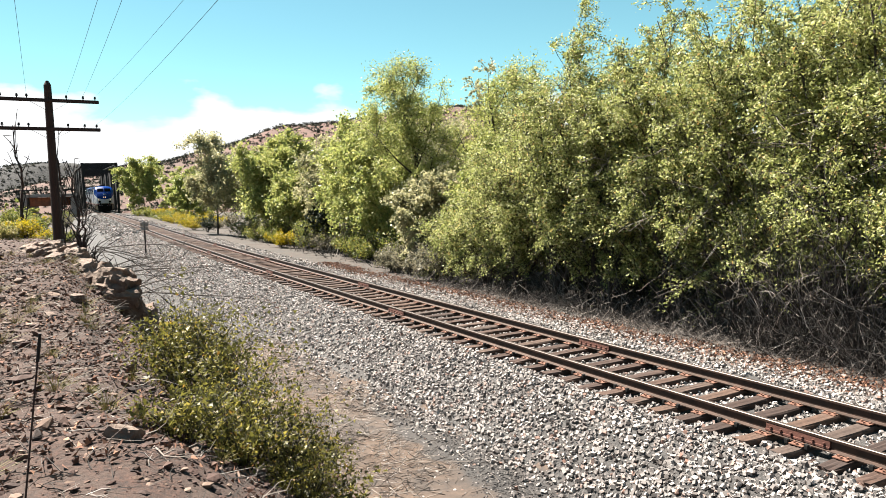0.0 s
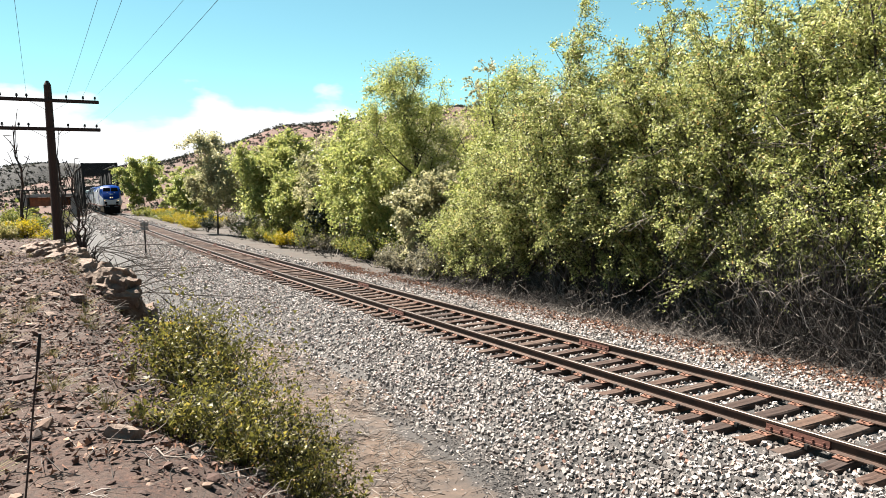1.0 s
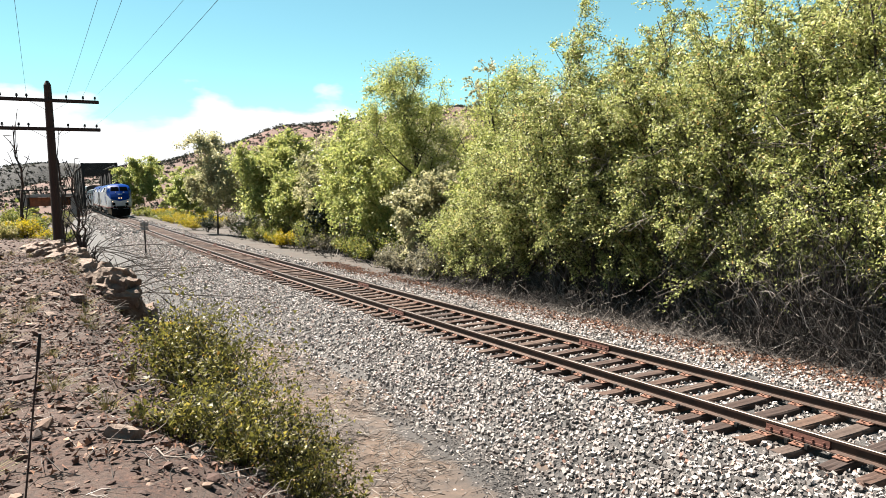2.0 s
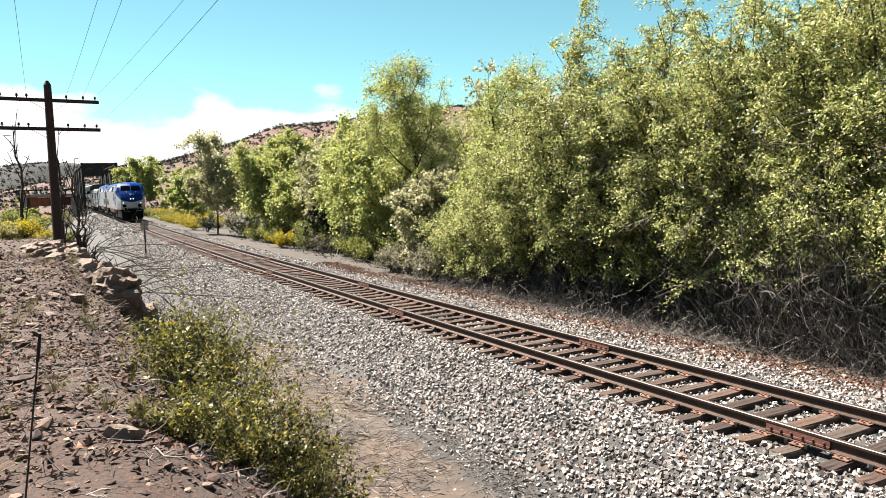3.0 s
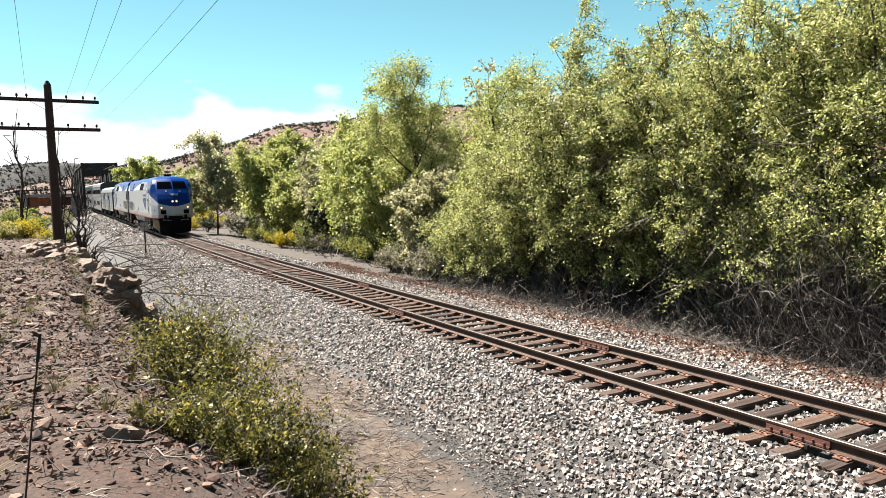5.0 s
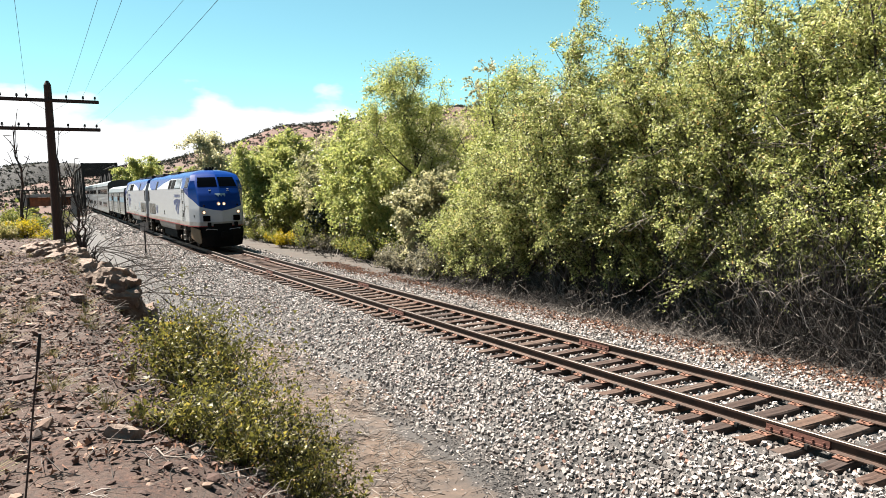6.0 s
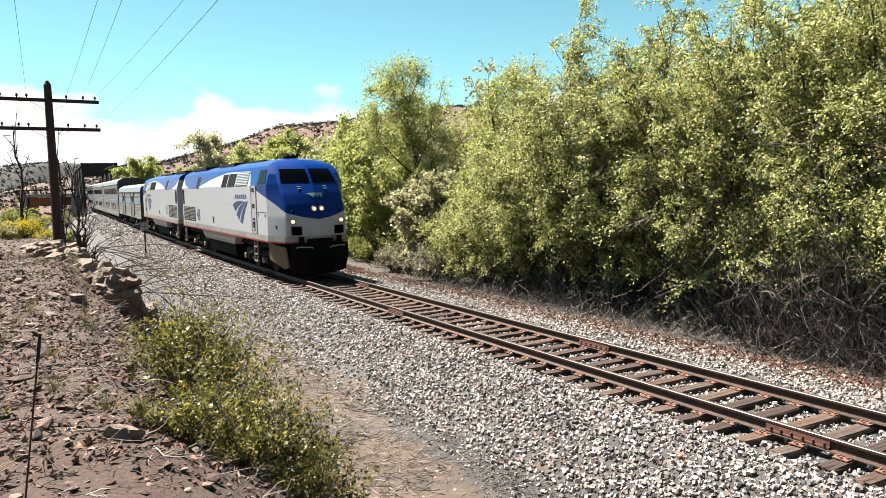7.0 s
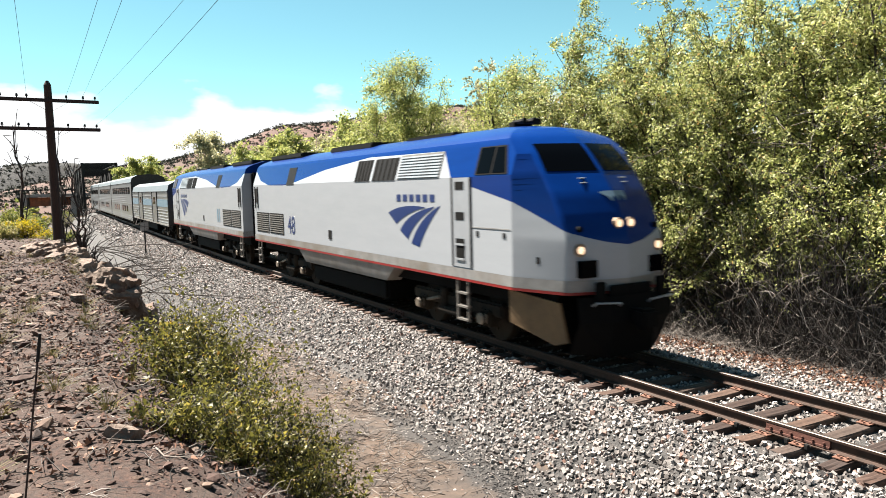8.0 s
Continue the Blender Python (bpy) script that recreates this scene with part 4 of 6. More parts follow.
M_GRILLE = surface("grille_dark", (0.003003, 0.002703, 0.002402), (0.009009, 0.007509, 0.006756), 8, 0.6, 0.2, bump=0.2)
M_SLAT = surface("grille_slat", (0.1101, 0.1001, 0.09009), (0.1802, 0.1702, 0.1552), 8, 0.5, 0.3, bump=0.1)
M_GLASS = material("dark_window_glass", 0.05)[0]
M_GLASS.node_tree.nodes["Principled BSDF"].inputs["Base Color"].default_value = (0.0010, 0.0012, 0.0018, 1)
M_GLASS.node_tree.nodes["Principled BSDF"].inputs["Specular IOR Level"].default_value = 0.03
M_PLOW = surface("dusty_pilot", (0.08008, 0.04755, 0.02252), (0.1802, 0.1101, 0.05005), 3, 0.7, 0.1, stains=(0.1101, 0.07007, 0.03503), bump=0.15)
for dark in (M_BLACK, M_TRUCK, M_GRILLE):
    dark.node_tree.nodes["Principled BSDF"].inputs["Specular IOR Level"].default_value = 0.15
M_LAMP = glowing("headlight_glow", (1.0, 0.62, 0.34), 0.30)
M_STAINLESS = surface("stainless_steel", (0.2302, 0.2352, 0.2402), (0.3003, 0.3053, 0.3103), 3, 0.3, 0.75, bump=0.05)
M_COACH_DARK = surface("coach_end_dark", (0.01251, 0.01201, 0.01201), (0.03003, 0.02753, 0.02503), 4, 0.7, bump=0.2)
M_BLUEBAND = surface("faded_blue_band", (0.08008, 0.1351, 0.1802), (0.1201, 0.1802, 0.2252), 3, 0.45, bump=0.05)
# dusty tan, made pale so the colour itself shows truck fittings as sunlit
M_SUNLIT_DUSTY = surface("sunlit_dusty_steel", (0.13, 0.10, 0.075), (0.30, 0.255, 0.20), 7, 0.6, 0.2, stains=(0.06, 0.045, 0.03), bump=0.3)
M_GIRDER = surface("rusty_orange_steel", (0.12, 0.035, 0.012), (0.26, 0.085, 0.03), 2, 0.8, 0.1, stains=(0.06, 0.03, 0.018), bump=0.2)
M_LAMPRIM = surface("lamp_rim", (0.1752, 0.1251, 0.08509), (0.2503, 0.1902, 0.1401), 9, 0.35, 0.6, bump=0.05)


# locomotive space: x forward from the nose, y to the far side, z over the rail
def nose_x(z):
    """How far the nose's centre line lies behind its tip."""
    if z < 2.2:
        return 0.0
    pts = ((2.2, 0.0), (2.6, 0.16), (3.0, 0.40), (3.4, 0.72), (3.8, 1.10), (4.1, 1.48), (4.28, 1.85), (4.37, 2.7))
    for (a, xa), (b, xb) in zip(pts[:-1], pts[1:]):
        if z <= b:
            return xa + (xb - xa) * (z - a) / (b - a)
    return 2.7


def half_width(z):
    """Half the body's width at a height."""
    if z < 3.37:
        return 1.5
    if z < 4.0:
        return 1.5 - 0.2 * (z - 3.37) / 0.63
    t = min(1.0, (z - 4.0) / 0.37)
    return 1.3 - 0.85 * t ** 1.8


REAR = -19.1


def plan_half(z):
    """Half of the nose's outline seen from above at a height: from the centre to where the flank begins."""
    w = half_width(z)
    c = -nose_x(z)
    yb = 1.14 * min(1.0, w / 1.42)
    xb = c - 0.30
    xa = min(-1.5, xb - 0.12)
    f = 0.09
    bx, by = xb, yb
    ax, ay = xa, w
    # the corner between front and bevel is rounded
    p0 = (c + (bx - c) * (1 - f), by * (1 - f))
    p2 = (bx + (ax - bx) * f, by + (ay - by) * f)
    arc = [((1 - t) ** 2 * p0[0] + 2 * t * (1 - t) * bx + t * t * p2[0], (1 - t) ** 2 * p0[1] + 2 * t * (1 - t) * by + t * t * p2[1]) for t in (0, 0.33, 0.67, 1)]
    return [(c, 0.0), (c + (bx - c) * 0.30, by * 0.4)] + arc + [(ax, ay)]


def front_x(y, z):
    """Where the nose's skin lies at y, z."""
    h = plan_half(z)
    return float(np.interp(abs(y), [p[1] for p in h], [p[0] for p in h]))



def build_locomotive(label, flip):
    """Streamlined diesel locomotive in parts; flip puts the lettering of the other side in view."""
    loco = tagged(new("locomotive"), label, "locomotive", "train")
    levels = [1.30, 1.52, 1.9, 2.15, 2.25] + [2.3 + 0.1 * i for i in range(11)] + [3.37, 3.45, 3.55, 3.65, 3.75, 3.85, 3.95, 4.0, 4.06, 4.12, 4.18, 4.23, 4.27, 4.30, 4.33, 4.35, 4.37]
    bm = bmesh.new()
    rings = []
    for z in levels:
        w = half_width(z)
        half = plan_half(z)
        side = [(REAR, w), (-12, w), (-6, w), (-3.8, w)] + [(x, y) for x, y in half[:0:-1]]
        rings.append([(x, y, z) for x, y in side] + [(half[0][0], 0, z)] + [(x, -y, z) for x, y in side[::-1]])
    loft(bm, rings)
    bm.faces.new([v for v in bm.verts if abs(v.co.z - 4.37) < 1e-4])
    bm.faces.new([v for v in bm.verts if abs(v.co.z - 1.30) < 1e-4][::-1])
    bmesh.ops.recalc_face_normals(bm, faces=bm.faces[:])
    for e in bm.edges:
        e.smooth = not (len(e.link_faces) == 2 and e.calc_face_angle(0) > 0.22)
    part("body", bm, M_LIVERY, loco, smooth=True)
    # sill with the red stripe under the body
    bm = bmesh.new()
    prof = [(REAR, 1.5)] + plan_half(1.4)[::-1]
    ring = prof + [(x, -y) for x, y in prof[-2::-1]]
    loft(bm, [[(x + 0.014 * (x > -1), y * 1.010, z) for x, y in ring] for z in (1.515, 1.315)])
    part("sill", bm, M_SILL, loco, "dusty silver sill band")
    bm = bmesh.new()
    loft(bm, [[(x + 0.022 * (x > -1), y * 1.014, z) for x, y in ring] for z in (1.312, 1.262)])
    part("stripe", bm, M_RED, loco, "red stripe along the sill")
    for q in (-1, 1):
        bm = bmesh.new()
        rows = loft(bm, [[(xt, q * 1.49, 1.262), (xb, q * 1.40, 0.86), (xb, q * 1.0, 0.84), (xt, q * 1.0, 1.262)] for xt, xb in ((-13.9, -13.5), (-6.6, -7.3))])
        bm.faces.new(rows[0])
        bm.faces.new(rows[1][::-1])
        part("skirt", bm, M_SILL, loco, "dusty silver fuel tank skirt")
    bm = bmesh.new()
    box(bm, -18.9, -0.6, -1.15, 1.15, 0.95, 1.30)
    box(bm, -13.2, -7.6, -1.25, 1.25, 0.30, 0.85, bevel=0.08)
    part("fuel_tank", bm, M_BLACK, loco, "black underframe and fuel tank")
    # pilot and buffer beam
    for q in (-1, 1):
        bm = bmesh.new()
        a = [(-1.75, q * 1.42, 1.24), (-0.55, q * 1.16, 1.10), (-0.42, q * 1.08, 0.40), (-0.72, q * 1.15, 0.32), (-1.75, q * 1.40, 0.62)]
        vs = [bm.verts.new(p) for p in a]
        vs2 = [bm.verts.new((x, y - q * 0.05, z)) for x, y, z in a]
        bm.faces.new(vs)
        bm.faces.new(vs2[::-1])
        for i in range(5):
            bm.faces.new((vs[i], vs2[i], vs2[(i + 1) % 5], vs[(i + 1) % 5]))
        part("pilot_side", bm, M_PLOW, loco, "dust-stained pilot side plate")
    bm = bmesh.new()
    loft(bm, [[(-0.10, -1.12, 1.24), (0.10, -0.5, 1.24), (0.10, 0.5, 1.24), (-0.10, 1.12, 1.24)], [(-0.05, -1.12, 0.8), (0.16, -0.5, 0.8), (0.16, 0.5, 0.8), (-0.05, 1.12, 0.8)], [(-0.35, -1.1, 0.22), (0.05, -0.5, 0.16), (0.05, 0.5, 0.16), (-0.35, 1.1, 0.22)], [(-0.6, -1.1, 0.22), (-0.6, -0.5, 0.16), (-0.6, 0.5, 0.16), (-0.6, 1.1, 0.22)], [(-0.6, -1.12, 1.24), (-0.6, -0.5, 1.24), (-0.6, 0.5, 1.24), (-0.6, 1.12, 1.24)]], False)
    part("plow", bm, M_BLACK, loco, "black snow plow")
    bm = bmesh.new()
    box(bm, -0.2, 0.42, -0.11, 0.11, 0.72, 1.0, bevel=0.03)
    box(bm, 0.3, 0.55, -0.17, 0.17, 0.66, 1.02, bevel=0.05)
    part("coupler", bm, M_BLACK, loco)
    for q in (-1, 1):
        bm = bmesh.new()
        box(bm, 0.0, 0.10, q * 0.72 - 0.10, q * 0.72 + 0.10, 1.10, 1.5, bevel=0.02)
        part("anticlimber", bm, M_BLACK, loco)
        bm = bmesh.new()
        rod(bm, (0.18, q * 0.35, 1.12), (0.16, q * 0.9, 1.16), 0.015)
        rod(bm, (0.18, q * 0.35, 1.12), (0.1, q * 0.35, 1.05), 0.015)
        rod(bm, (0.16, q * 0.9, 1.16), (0.05, q * 0.9, 1.1), 0.015)
        part("grab_rail", bm, M_SILVER, loco)
    bm = bmesh.new()
    box(bm, 0.0, 0.06, -0.5, 0.5, 1.1, 1.42, bevel=0.02)
    part("buffer_plate", bm, M_BLACK, loco)
    # windscreens, in two panes
    for q in (-1, 1):
        bm = bmesh.new()
        grid = []
        for i in range(7):
            v = i / 6
            z = 3.42 + 0.52 * v
            grid.append([bm.verts.new((front_x(y, z) + 0.016, q * y, z)) for y in [0.05 + (1.08 - 0.10 * v - 0.05) * k / 6 for k in range(7)]])
        for r0, r1 in zip(grid[:-1], grid[1:]):
            for k in range(6):
                bm.faces.new((r0[k], r0[k + 1], r1[k + 1], r1[k]))
        part("windscreen", bm, M_GLASS, loco, "dark sloping windscreen pane", True)
    # head lamps: a pair on the centre line, one low on each side, and the number boxes
    for y in (-0.14, 0.14):
        x = front_x(y, 2.50)
        bm = bmesh.new()
        rod(bm, (x - 0.25, y, 2.49), (x + 0.05, y, 2.48), 0.10, seg=16)
        rim = part("headlight_housing", bm, M_LAMPRIM, loco)
        bm = bmesh.new()
        rod(bm, (x + 0.045, y, 2.48), (x + 0.056, y, 2.48), 0.068, seg=16)
        part("headlight_lens", bm, M_LAMP, rim, "lit warm headlight")
    for q in (-1, 1):
        x = front_x(0.93, 2.04)
        bm = bmesh.new()
        rod(bm, (x - 0.25, q * 0.93, 2.04), (x + 0.03, q * 0.93, 2.04), 0.115, seg=16)
        rim = part("ditch_light_housing", bm, M_LAMPRIM, loco)
        bm = bmesh.new()
        rod(bm, (x + 0.025, q * 0.93, 2.04), (x + 0.036, q * 0.93, 2.04), 0.07, seg=16)
        part("ditch_light_lens", bm, M_LAMP, rim, "lit warm ditch light")
        bm = bmesh.new()
        x = front_x(0.62, 1.7)
        box(bm, x - 0.4, x + 0.012, q * 0.80 - 0.19, q * 0.80 + 0.19, 1.56, 1.86, bevel=0.01)
        part("nose_window", bm, M_GLASS, loco, "small dark recess in the nose")
    for q in (-1, 1):
        z = 2.30
        x = front_x(0.90, z)
        bm = bmesh.new()
        rod(bm, (x - 0.1, q * 0.90, z + 0.10), (x + 0.02, q * 0.90, z + 0.10), 0.05, seg=12)
        part("marker_lamp", bm, M_BLACK, loco, "small dark marker lamp")
        bm = bmesh.new()
        y = 1.33
        x = front_x(y, 1.80)
        box(bm, -0.035, 0.035, -0.012, 0.012, 1.78, 1.90, Matrix.Translation((x, q * y, 0)) @ pose(0, 0, 0, 0, 0, -q * 17), bevel=0.004)
        part("hatch_latch", bm, M_GRILLE, loco, "dark latch of the nose hatch")
        for z in (3.28, 3.20):
            bm = bmesh.new()
            rod(bm, (front_x(0.5, z) + 0.02, q * 0.42, z), (front_x(0.5, z) + 0.02, q * 0.56, z), 0.012, seg=6)
            part("grab_bar", bm, M_SILVER, loco, "short pale grab bar")
    # small pale sweep badge on the nose
    for i in range(3):
        bm = bmesh.new()
        y0 = -0.30 + i * 0.17
        pts = [(y0, 3.03), (y0 + 0.13, 3.05), (y0 + 0.26, 3.05), (y0 + 0.27, 2.94), (y0 + 0.22, 2.86), (y0 + 0.13, 2.95)]
        bm.faces.new([bm.verts.new((front_x(y, z) + 0.012, y, z)) for y, z in pts])
        part("nose_badge", bm, M_BLUEBAND, loco, "pale curved badge stripe")
    # side details on both sides
    for q in (-1, 1):
        yb = lambda z, lift=0.006: q * (half_width(z) + lift)

        def panel(name, x0, x1, z0, z1, mat, lift=0.008, depth=0.03, label="", parent=None, x0t=None, x1t=None):
            b2 = bmesh.new()
            ps = [(x0, z0), (x1, z0), (x1 if x1t is None else x1t, z1), (x0 if x0t is None else x0t, z1)]
            o = [b2.verts.new((x, yb(z, lift), z)) for x, z in ps]
            i2 = [b2.verts.new((x, yb(z, lift - depth), z)) for x, z in ps]
            b2.faces.new(o)
            b2.faces.new(i2[::-1])
            for k in range(4):
                b2.faces.new((o[k], i2[k], i2[(k + 1) % 4], o[(k + 1) % 4]))
            return part(name, b2, mat, parent or loco, label)

        # cab window
        fr = panel("cab_window", -2.78, -1.62, 3.40, 3.94, M_BLACK, 0.012, x1t=-1.84, label="cab side window in two panes")
        panel("pane", -2.72, -2.22, 3.43, 3.92, M_GLASS, 0.018, parent=fr)
        panel("pane", -2.16, -1.70, 3.43, 3.91, M_GLASS, 0.018, parent=fr, x1t=-1.88)
        # door with its steps
        dr = panel("door", -3.72, -2.92, 1.54, 3.36, M_SILVER, 0.010, label="narrow silver cab door")
        panel("door_gap", -3.72, -3.66, 1.54, 3.36, M_GRILLE, 0.016, parent=dr)
        panel("door_gap", -2.98, -2.92, 1.54, 3.36, M_GRILLE, 0.016, parent=dr)
        for z in (1.70, 2.50, 3.12):
            panel("step_recess", -3.55, -3.20, z, z + (0.42 if z < 2 else 0.16), M_BLACK, 0.016, parent=dr)
        for z in (1.98, 1.68):
            panel("step_tread", -3.55, -3.20, z, z + 0.04, M_SILVER, 0.03, parent=dr)
        lad = bmesh.new()
        for x in (-3.58, -3.16):
            box(lad, x - 0.02, x + 0.02, q * 1.44, q * 1.49, 0.42, 1.26)
        for z in (0.45, 0.72, 1.0):
            box(lad, -3.58, -3.16, q * 1.40, q * 1.51, z - 0.02, z + 0.02)
        part("ladder", lad, M_SLAT, loco, "steel boarding ladder")
        # upper band: two dark intakes, a louvre, a rear vent
        for x0, x1 in ((-8.95, -7.95), (-7.80, -6.42)):
            fr = panel("intake", x0, x1, 3.36, 3.90, M_GRILLE, 0.010, label="dark air intake grille")
            for k in range(5):
                xx = x0 + (x1 - x0) * (k + 0.5) / 5
                panel("slat", xx - 0.03, xx + 0.03, 3.38, 3.88, M_BLACK, 0.022, parent=fr)
        fr = panel("louvre", -6.32, -4.22, 3.37, 3.93, M_SLAT, 0.008, label="white louvred vent")
        for k in range(8):
            z = 3.40 + k * 0.065
            panel("slat", -6.28, -4.26, z, z + 0.034, M_SILVER, 0.026, parent=fr)
        panel("rear_vent", -14.95, -14.15, 3.34, 3.90, M_GRILLE, 0.010, label="dark upper vent")
        # lower rear grilles
        for x0, x1 in ((-18.75, -17.15), (-17.05, -15.4)):
            fr = panel("grille", x0, x1, 1.64, 2.36, M_GRILLE, 0.010, label="brown-black slatted grille")
            for k in range(9):
                z = 1.68 + k * 0.075
                panel("slat", x0 + 0.03, x1 - 0.03, z, z + 0.03, M_SLAT, 0.022, parent=fr)
        # sweeping badge of three blue bands and bars for the maker's word
        for k in range(3):
            b2 = bmesh.new()
            edge = [((-6.83, 2.58), (-6.40, 2.32), 0.0), ((-6.20, 2.18), (-5.80, 1.98), 1.0), ((-5.62, 1.90), (-5.22, 1.84), 2.0)][k]
            tipx = [(-4.9, 2.74), (-4.45, 2.76), (-4.18, 2.79)][k]
            a0, a1 = np.array(edge[0]), np.array(edge[1])
            tip = np.array(tipx)
            mid = np.array([(-5.9, 2.72), (-5.55, 2.52), (-4.98, 2.42)][k])
            pu, pl = [], []
            for t in np.linspace(0, 1, 9):
                ctl_u = mid + np.array([-0.22, 0.10])
                ctl_l = mid + np.array([0.10, -0.10])
                pu.append((1 - t) ** 2 * a0 + 2 * t * (1 - t) * ctl_u + t * t * tip)
                pl.append((1 - t) ** 2 * a1 + 2 * t * (1 - t) * ctl_l + t * t * (tip - np.array([0.02, 0.015])))
            vu = [b2.verts.new((p[0], yb(p[1], 0.006), p[1])) for p in pu]
            vl = [b2.verts.new((p[0], yb(p[1], 0.006), p[1])) for p in pl]
            for i in range(8):
                b2.faces.new((vu[i], vu[i + 1], vl[i + 1], vl[i]))
            part("badge_band", b2, M_BLUE, loco, "blue curved badge band")
        for k in range(6):
            x = -6.35 + k * 0.335
            panel("name_bar", x, x + 0.22, 2.86, 3.02, M_BLUE, 0.006, 0.004)
        # unit number near the rear and a small hatch
        if flip:
            for x in (-14.75, -14.38):
                panel("number_bar", x, x + 0.24, 1.76, 2.36, M_BLUEBAND, 0.006, 0.004)
        cu = bpy.data.curves.new("unit_number", "FONT")
        cu.body = "48"
        cu.size, cu.extrude, cu.align_x = 0.86, 0.002, "CENTER"
        cu.materials.append(M_BLUE)
        if not flip:
            num = new("unit_number", cu)
            num.parent = loco
            num.matrix_basis = pose(-14.55, q * 1.507, 1.76, 90, 0, 0 if q < 0 else 180) @ Matrix.Diagonal((0.92, 1, 1, 1))
        panel("fuel_filler", -11.05, -10.8, 1.72, 1.98, M_BLACK, 0.012, label="small dark fuel filler hatch")
        # rear grab irons and steps
        for x in (-18.9, -18.55):
            panel("grab_iron", x, x + 0.05, 2.5, 3.3, M_BLACK, 0.03)
        panel("rear_door_recess", -18.86, -18.5, 2.72, 3.24, M_BLACK, 0.012)
        lad = bmesh.new()
        for x in (-18.75, -18.4):
            box(lad, x - 0.02, x + 0.02, q * 1.44, q * 1.49, 0.42, 1.26)
        for z in (0.45, 0.72, 1.0):
            box(lad, -18.75, -18.4, q * 1.40, q * 1.51, z - 0.02, z + 0.02)
        part("rear_ladder", lad, M_SLAT, loco, "steel boarding ladder")
        # small inspection plates on the nose flank
        panel("flank_seam", -2.90, -1.55, 2.36, 2.38, M_SILL, 0.008, 0.004)
        for x in (-2.75, -1.80):
            panel("latch", x, x + 0.09, 2.20, 2.30, M_GRILLE, 0.010, 0.01)
    # roof equipment
    for x0, x1, w, z in ((-18.6, -15.0, 0.9, 4.43), (-12.6, -9.4, 0.75, 4.44), (-7.6, -5.2, 0.55, 4.42)):
        bm = bmesh.new()
        box(bm, x0, x1, -w, w, 4.26, z, bevel=0.04)
        part("roof_hatch", bm, M_GRILLE, loco, "dark roof fan hatch")
    bm = bmesh.new()
    for y in (-0.18, 0.0, 0.18):
        rod(bm, (-3.3, y, 4.48), (-2.85 + 0.1 * (y == 0), y, 4.48), 0.03, 0.07)
    box(bm, -3.35, -3.15, -0.25, 0.25, 4.33, 4.48)
    part("horn", bm, M_GRILLE, loco)
    bm = bmesh.new()
    box(bm, REAR - 0.28, REAR - 0.005, -1.1, 1.1, 1.2, 3.9, bevel=0.05)
    part("end_diaphragm", bm, M_BLACK, loco)
    # true height over the rail
    for ob in loco.children_recursive:
        if ob.type == "MESH":
            ob.data.transform(Matrix.Diagonal((1.0, 1.0, 1.022, 1.0)))
    for cx in (-4.35, -15.6):
        truck(loco, cx, 1.37, 0.51)
    return loco


WHEELS = []


def truck(vehicle, cx, half, r):
    """Two-axle bogie: frame on both sides and turning wheelsets."""
    bm = bmesh.new()
    for q in (-1, 1):
        box(bm, cx - half - 0.55, cx + half + 0.55, q * 0.98, q * 1.14, 0.55, 0.85, bevel=0.05)
        for x in (cx - half, cx + half):
            box(bm, x - 0.2, x + 0.2, q * 0.98, q * 1.22, 0.34, 0.68, bevel=0.04)
            rod(bm, (x, q * 1.15, r), (x, q * 1.30, r), 0.14, seg=12)
        for x in (cx - 0.35, cx + 0.35):
            rod(bm, (x, q * 1.15, 0.5), (x, q * 1.15, 0.95), 0.10, seg=10)
        box(bm, cx - 0.5, cx + 0.5, q * 1.0, q * 1.28, 0.40, 0.55, bevel=0.03)
    box(bm, cx - 0.3, cx + 0.3, -1.0, 1.0, 0.6, 0.95)
    part("truck_frame", bm, M_TRUCK, vehicle, "dusty dark steel truck frame")
    # fittings in the pale tan that paints them sunlit against the dark frame
    for q in (-1, 1):
        for x in (cx - half, cx + half):
            bm = bmesh.new()
            rod(bm, (x, q * 1.29, r), (x, q * 1.345, r), 0.13, 0.10, 12)
            box(bm, x - 0.16, x + 0.16, q * 1.222, q * 1.262, 0.42, 0.62, bevel=0.02)
            part("journal_box", bm, M_SUNLIT_DUSTY, vehicle, "journal box cover, dusty tan paled as if sunlit")
        bm = bmesh.new()
        rod(bm, (cx - half + 0.35, q * 1.24, 0.62), (cx - 0.45, q * 1.24, 0.74), 0.035, seg=8)
        part("damper", bm, M_SUNLIT_DUSTY, vehicle, "damper rod, dusty tan paled as if sunlit")
    for x in (cx - half, cx + half):
        bm = bmesh.new()
        rod(bm, (0, -0.9, 0), (0, 0.9, 0), 0.08, seg=10)
        for q in (-1, 1):
            rod(bm, (0, q * 0.69, 0), (0, q * 0.82, 0), r, seg=28)
            rod(bm, (0, q * 0.67, 0), (0, q * 0.70, 0), r + 0.025, seg=28)
            for k in range(4):
                a = k * 1.5708
                rod(bm, (math.cos(a) * 0.28, q * 0.81, math.sin(a) * 0.28), (math.cos(a) * 0.28, q * 0.835, math.sin(a) * 0.28), 0.05, seg=6)
        ws = part("wheelset", bm, M_TRUCK, vehicle, "steel wheelset")
        ws.location = (x, 0, r)
        WHEELS.append((ws, x, r))


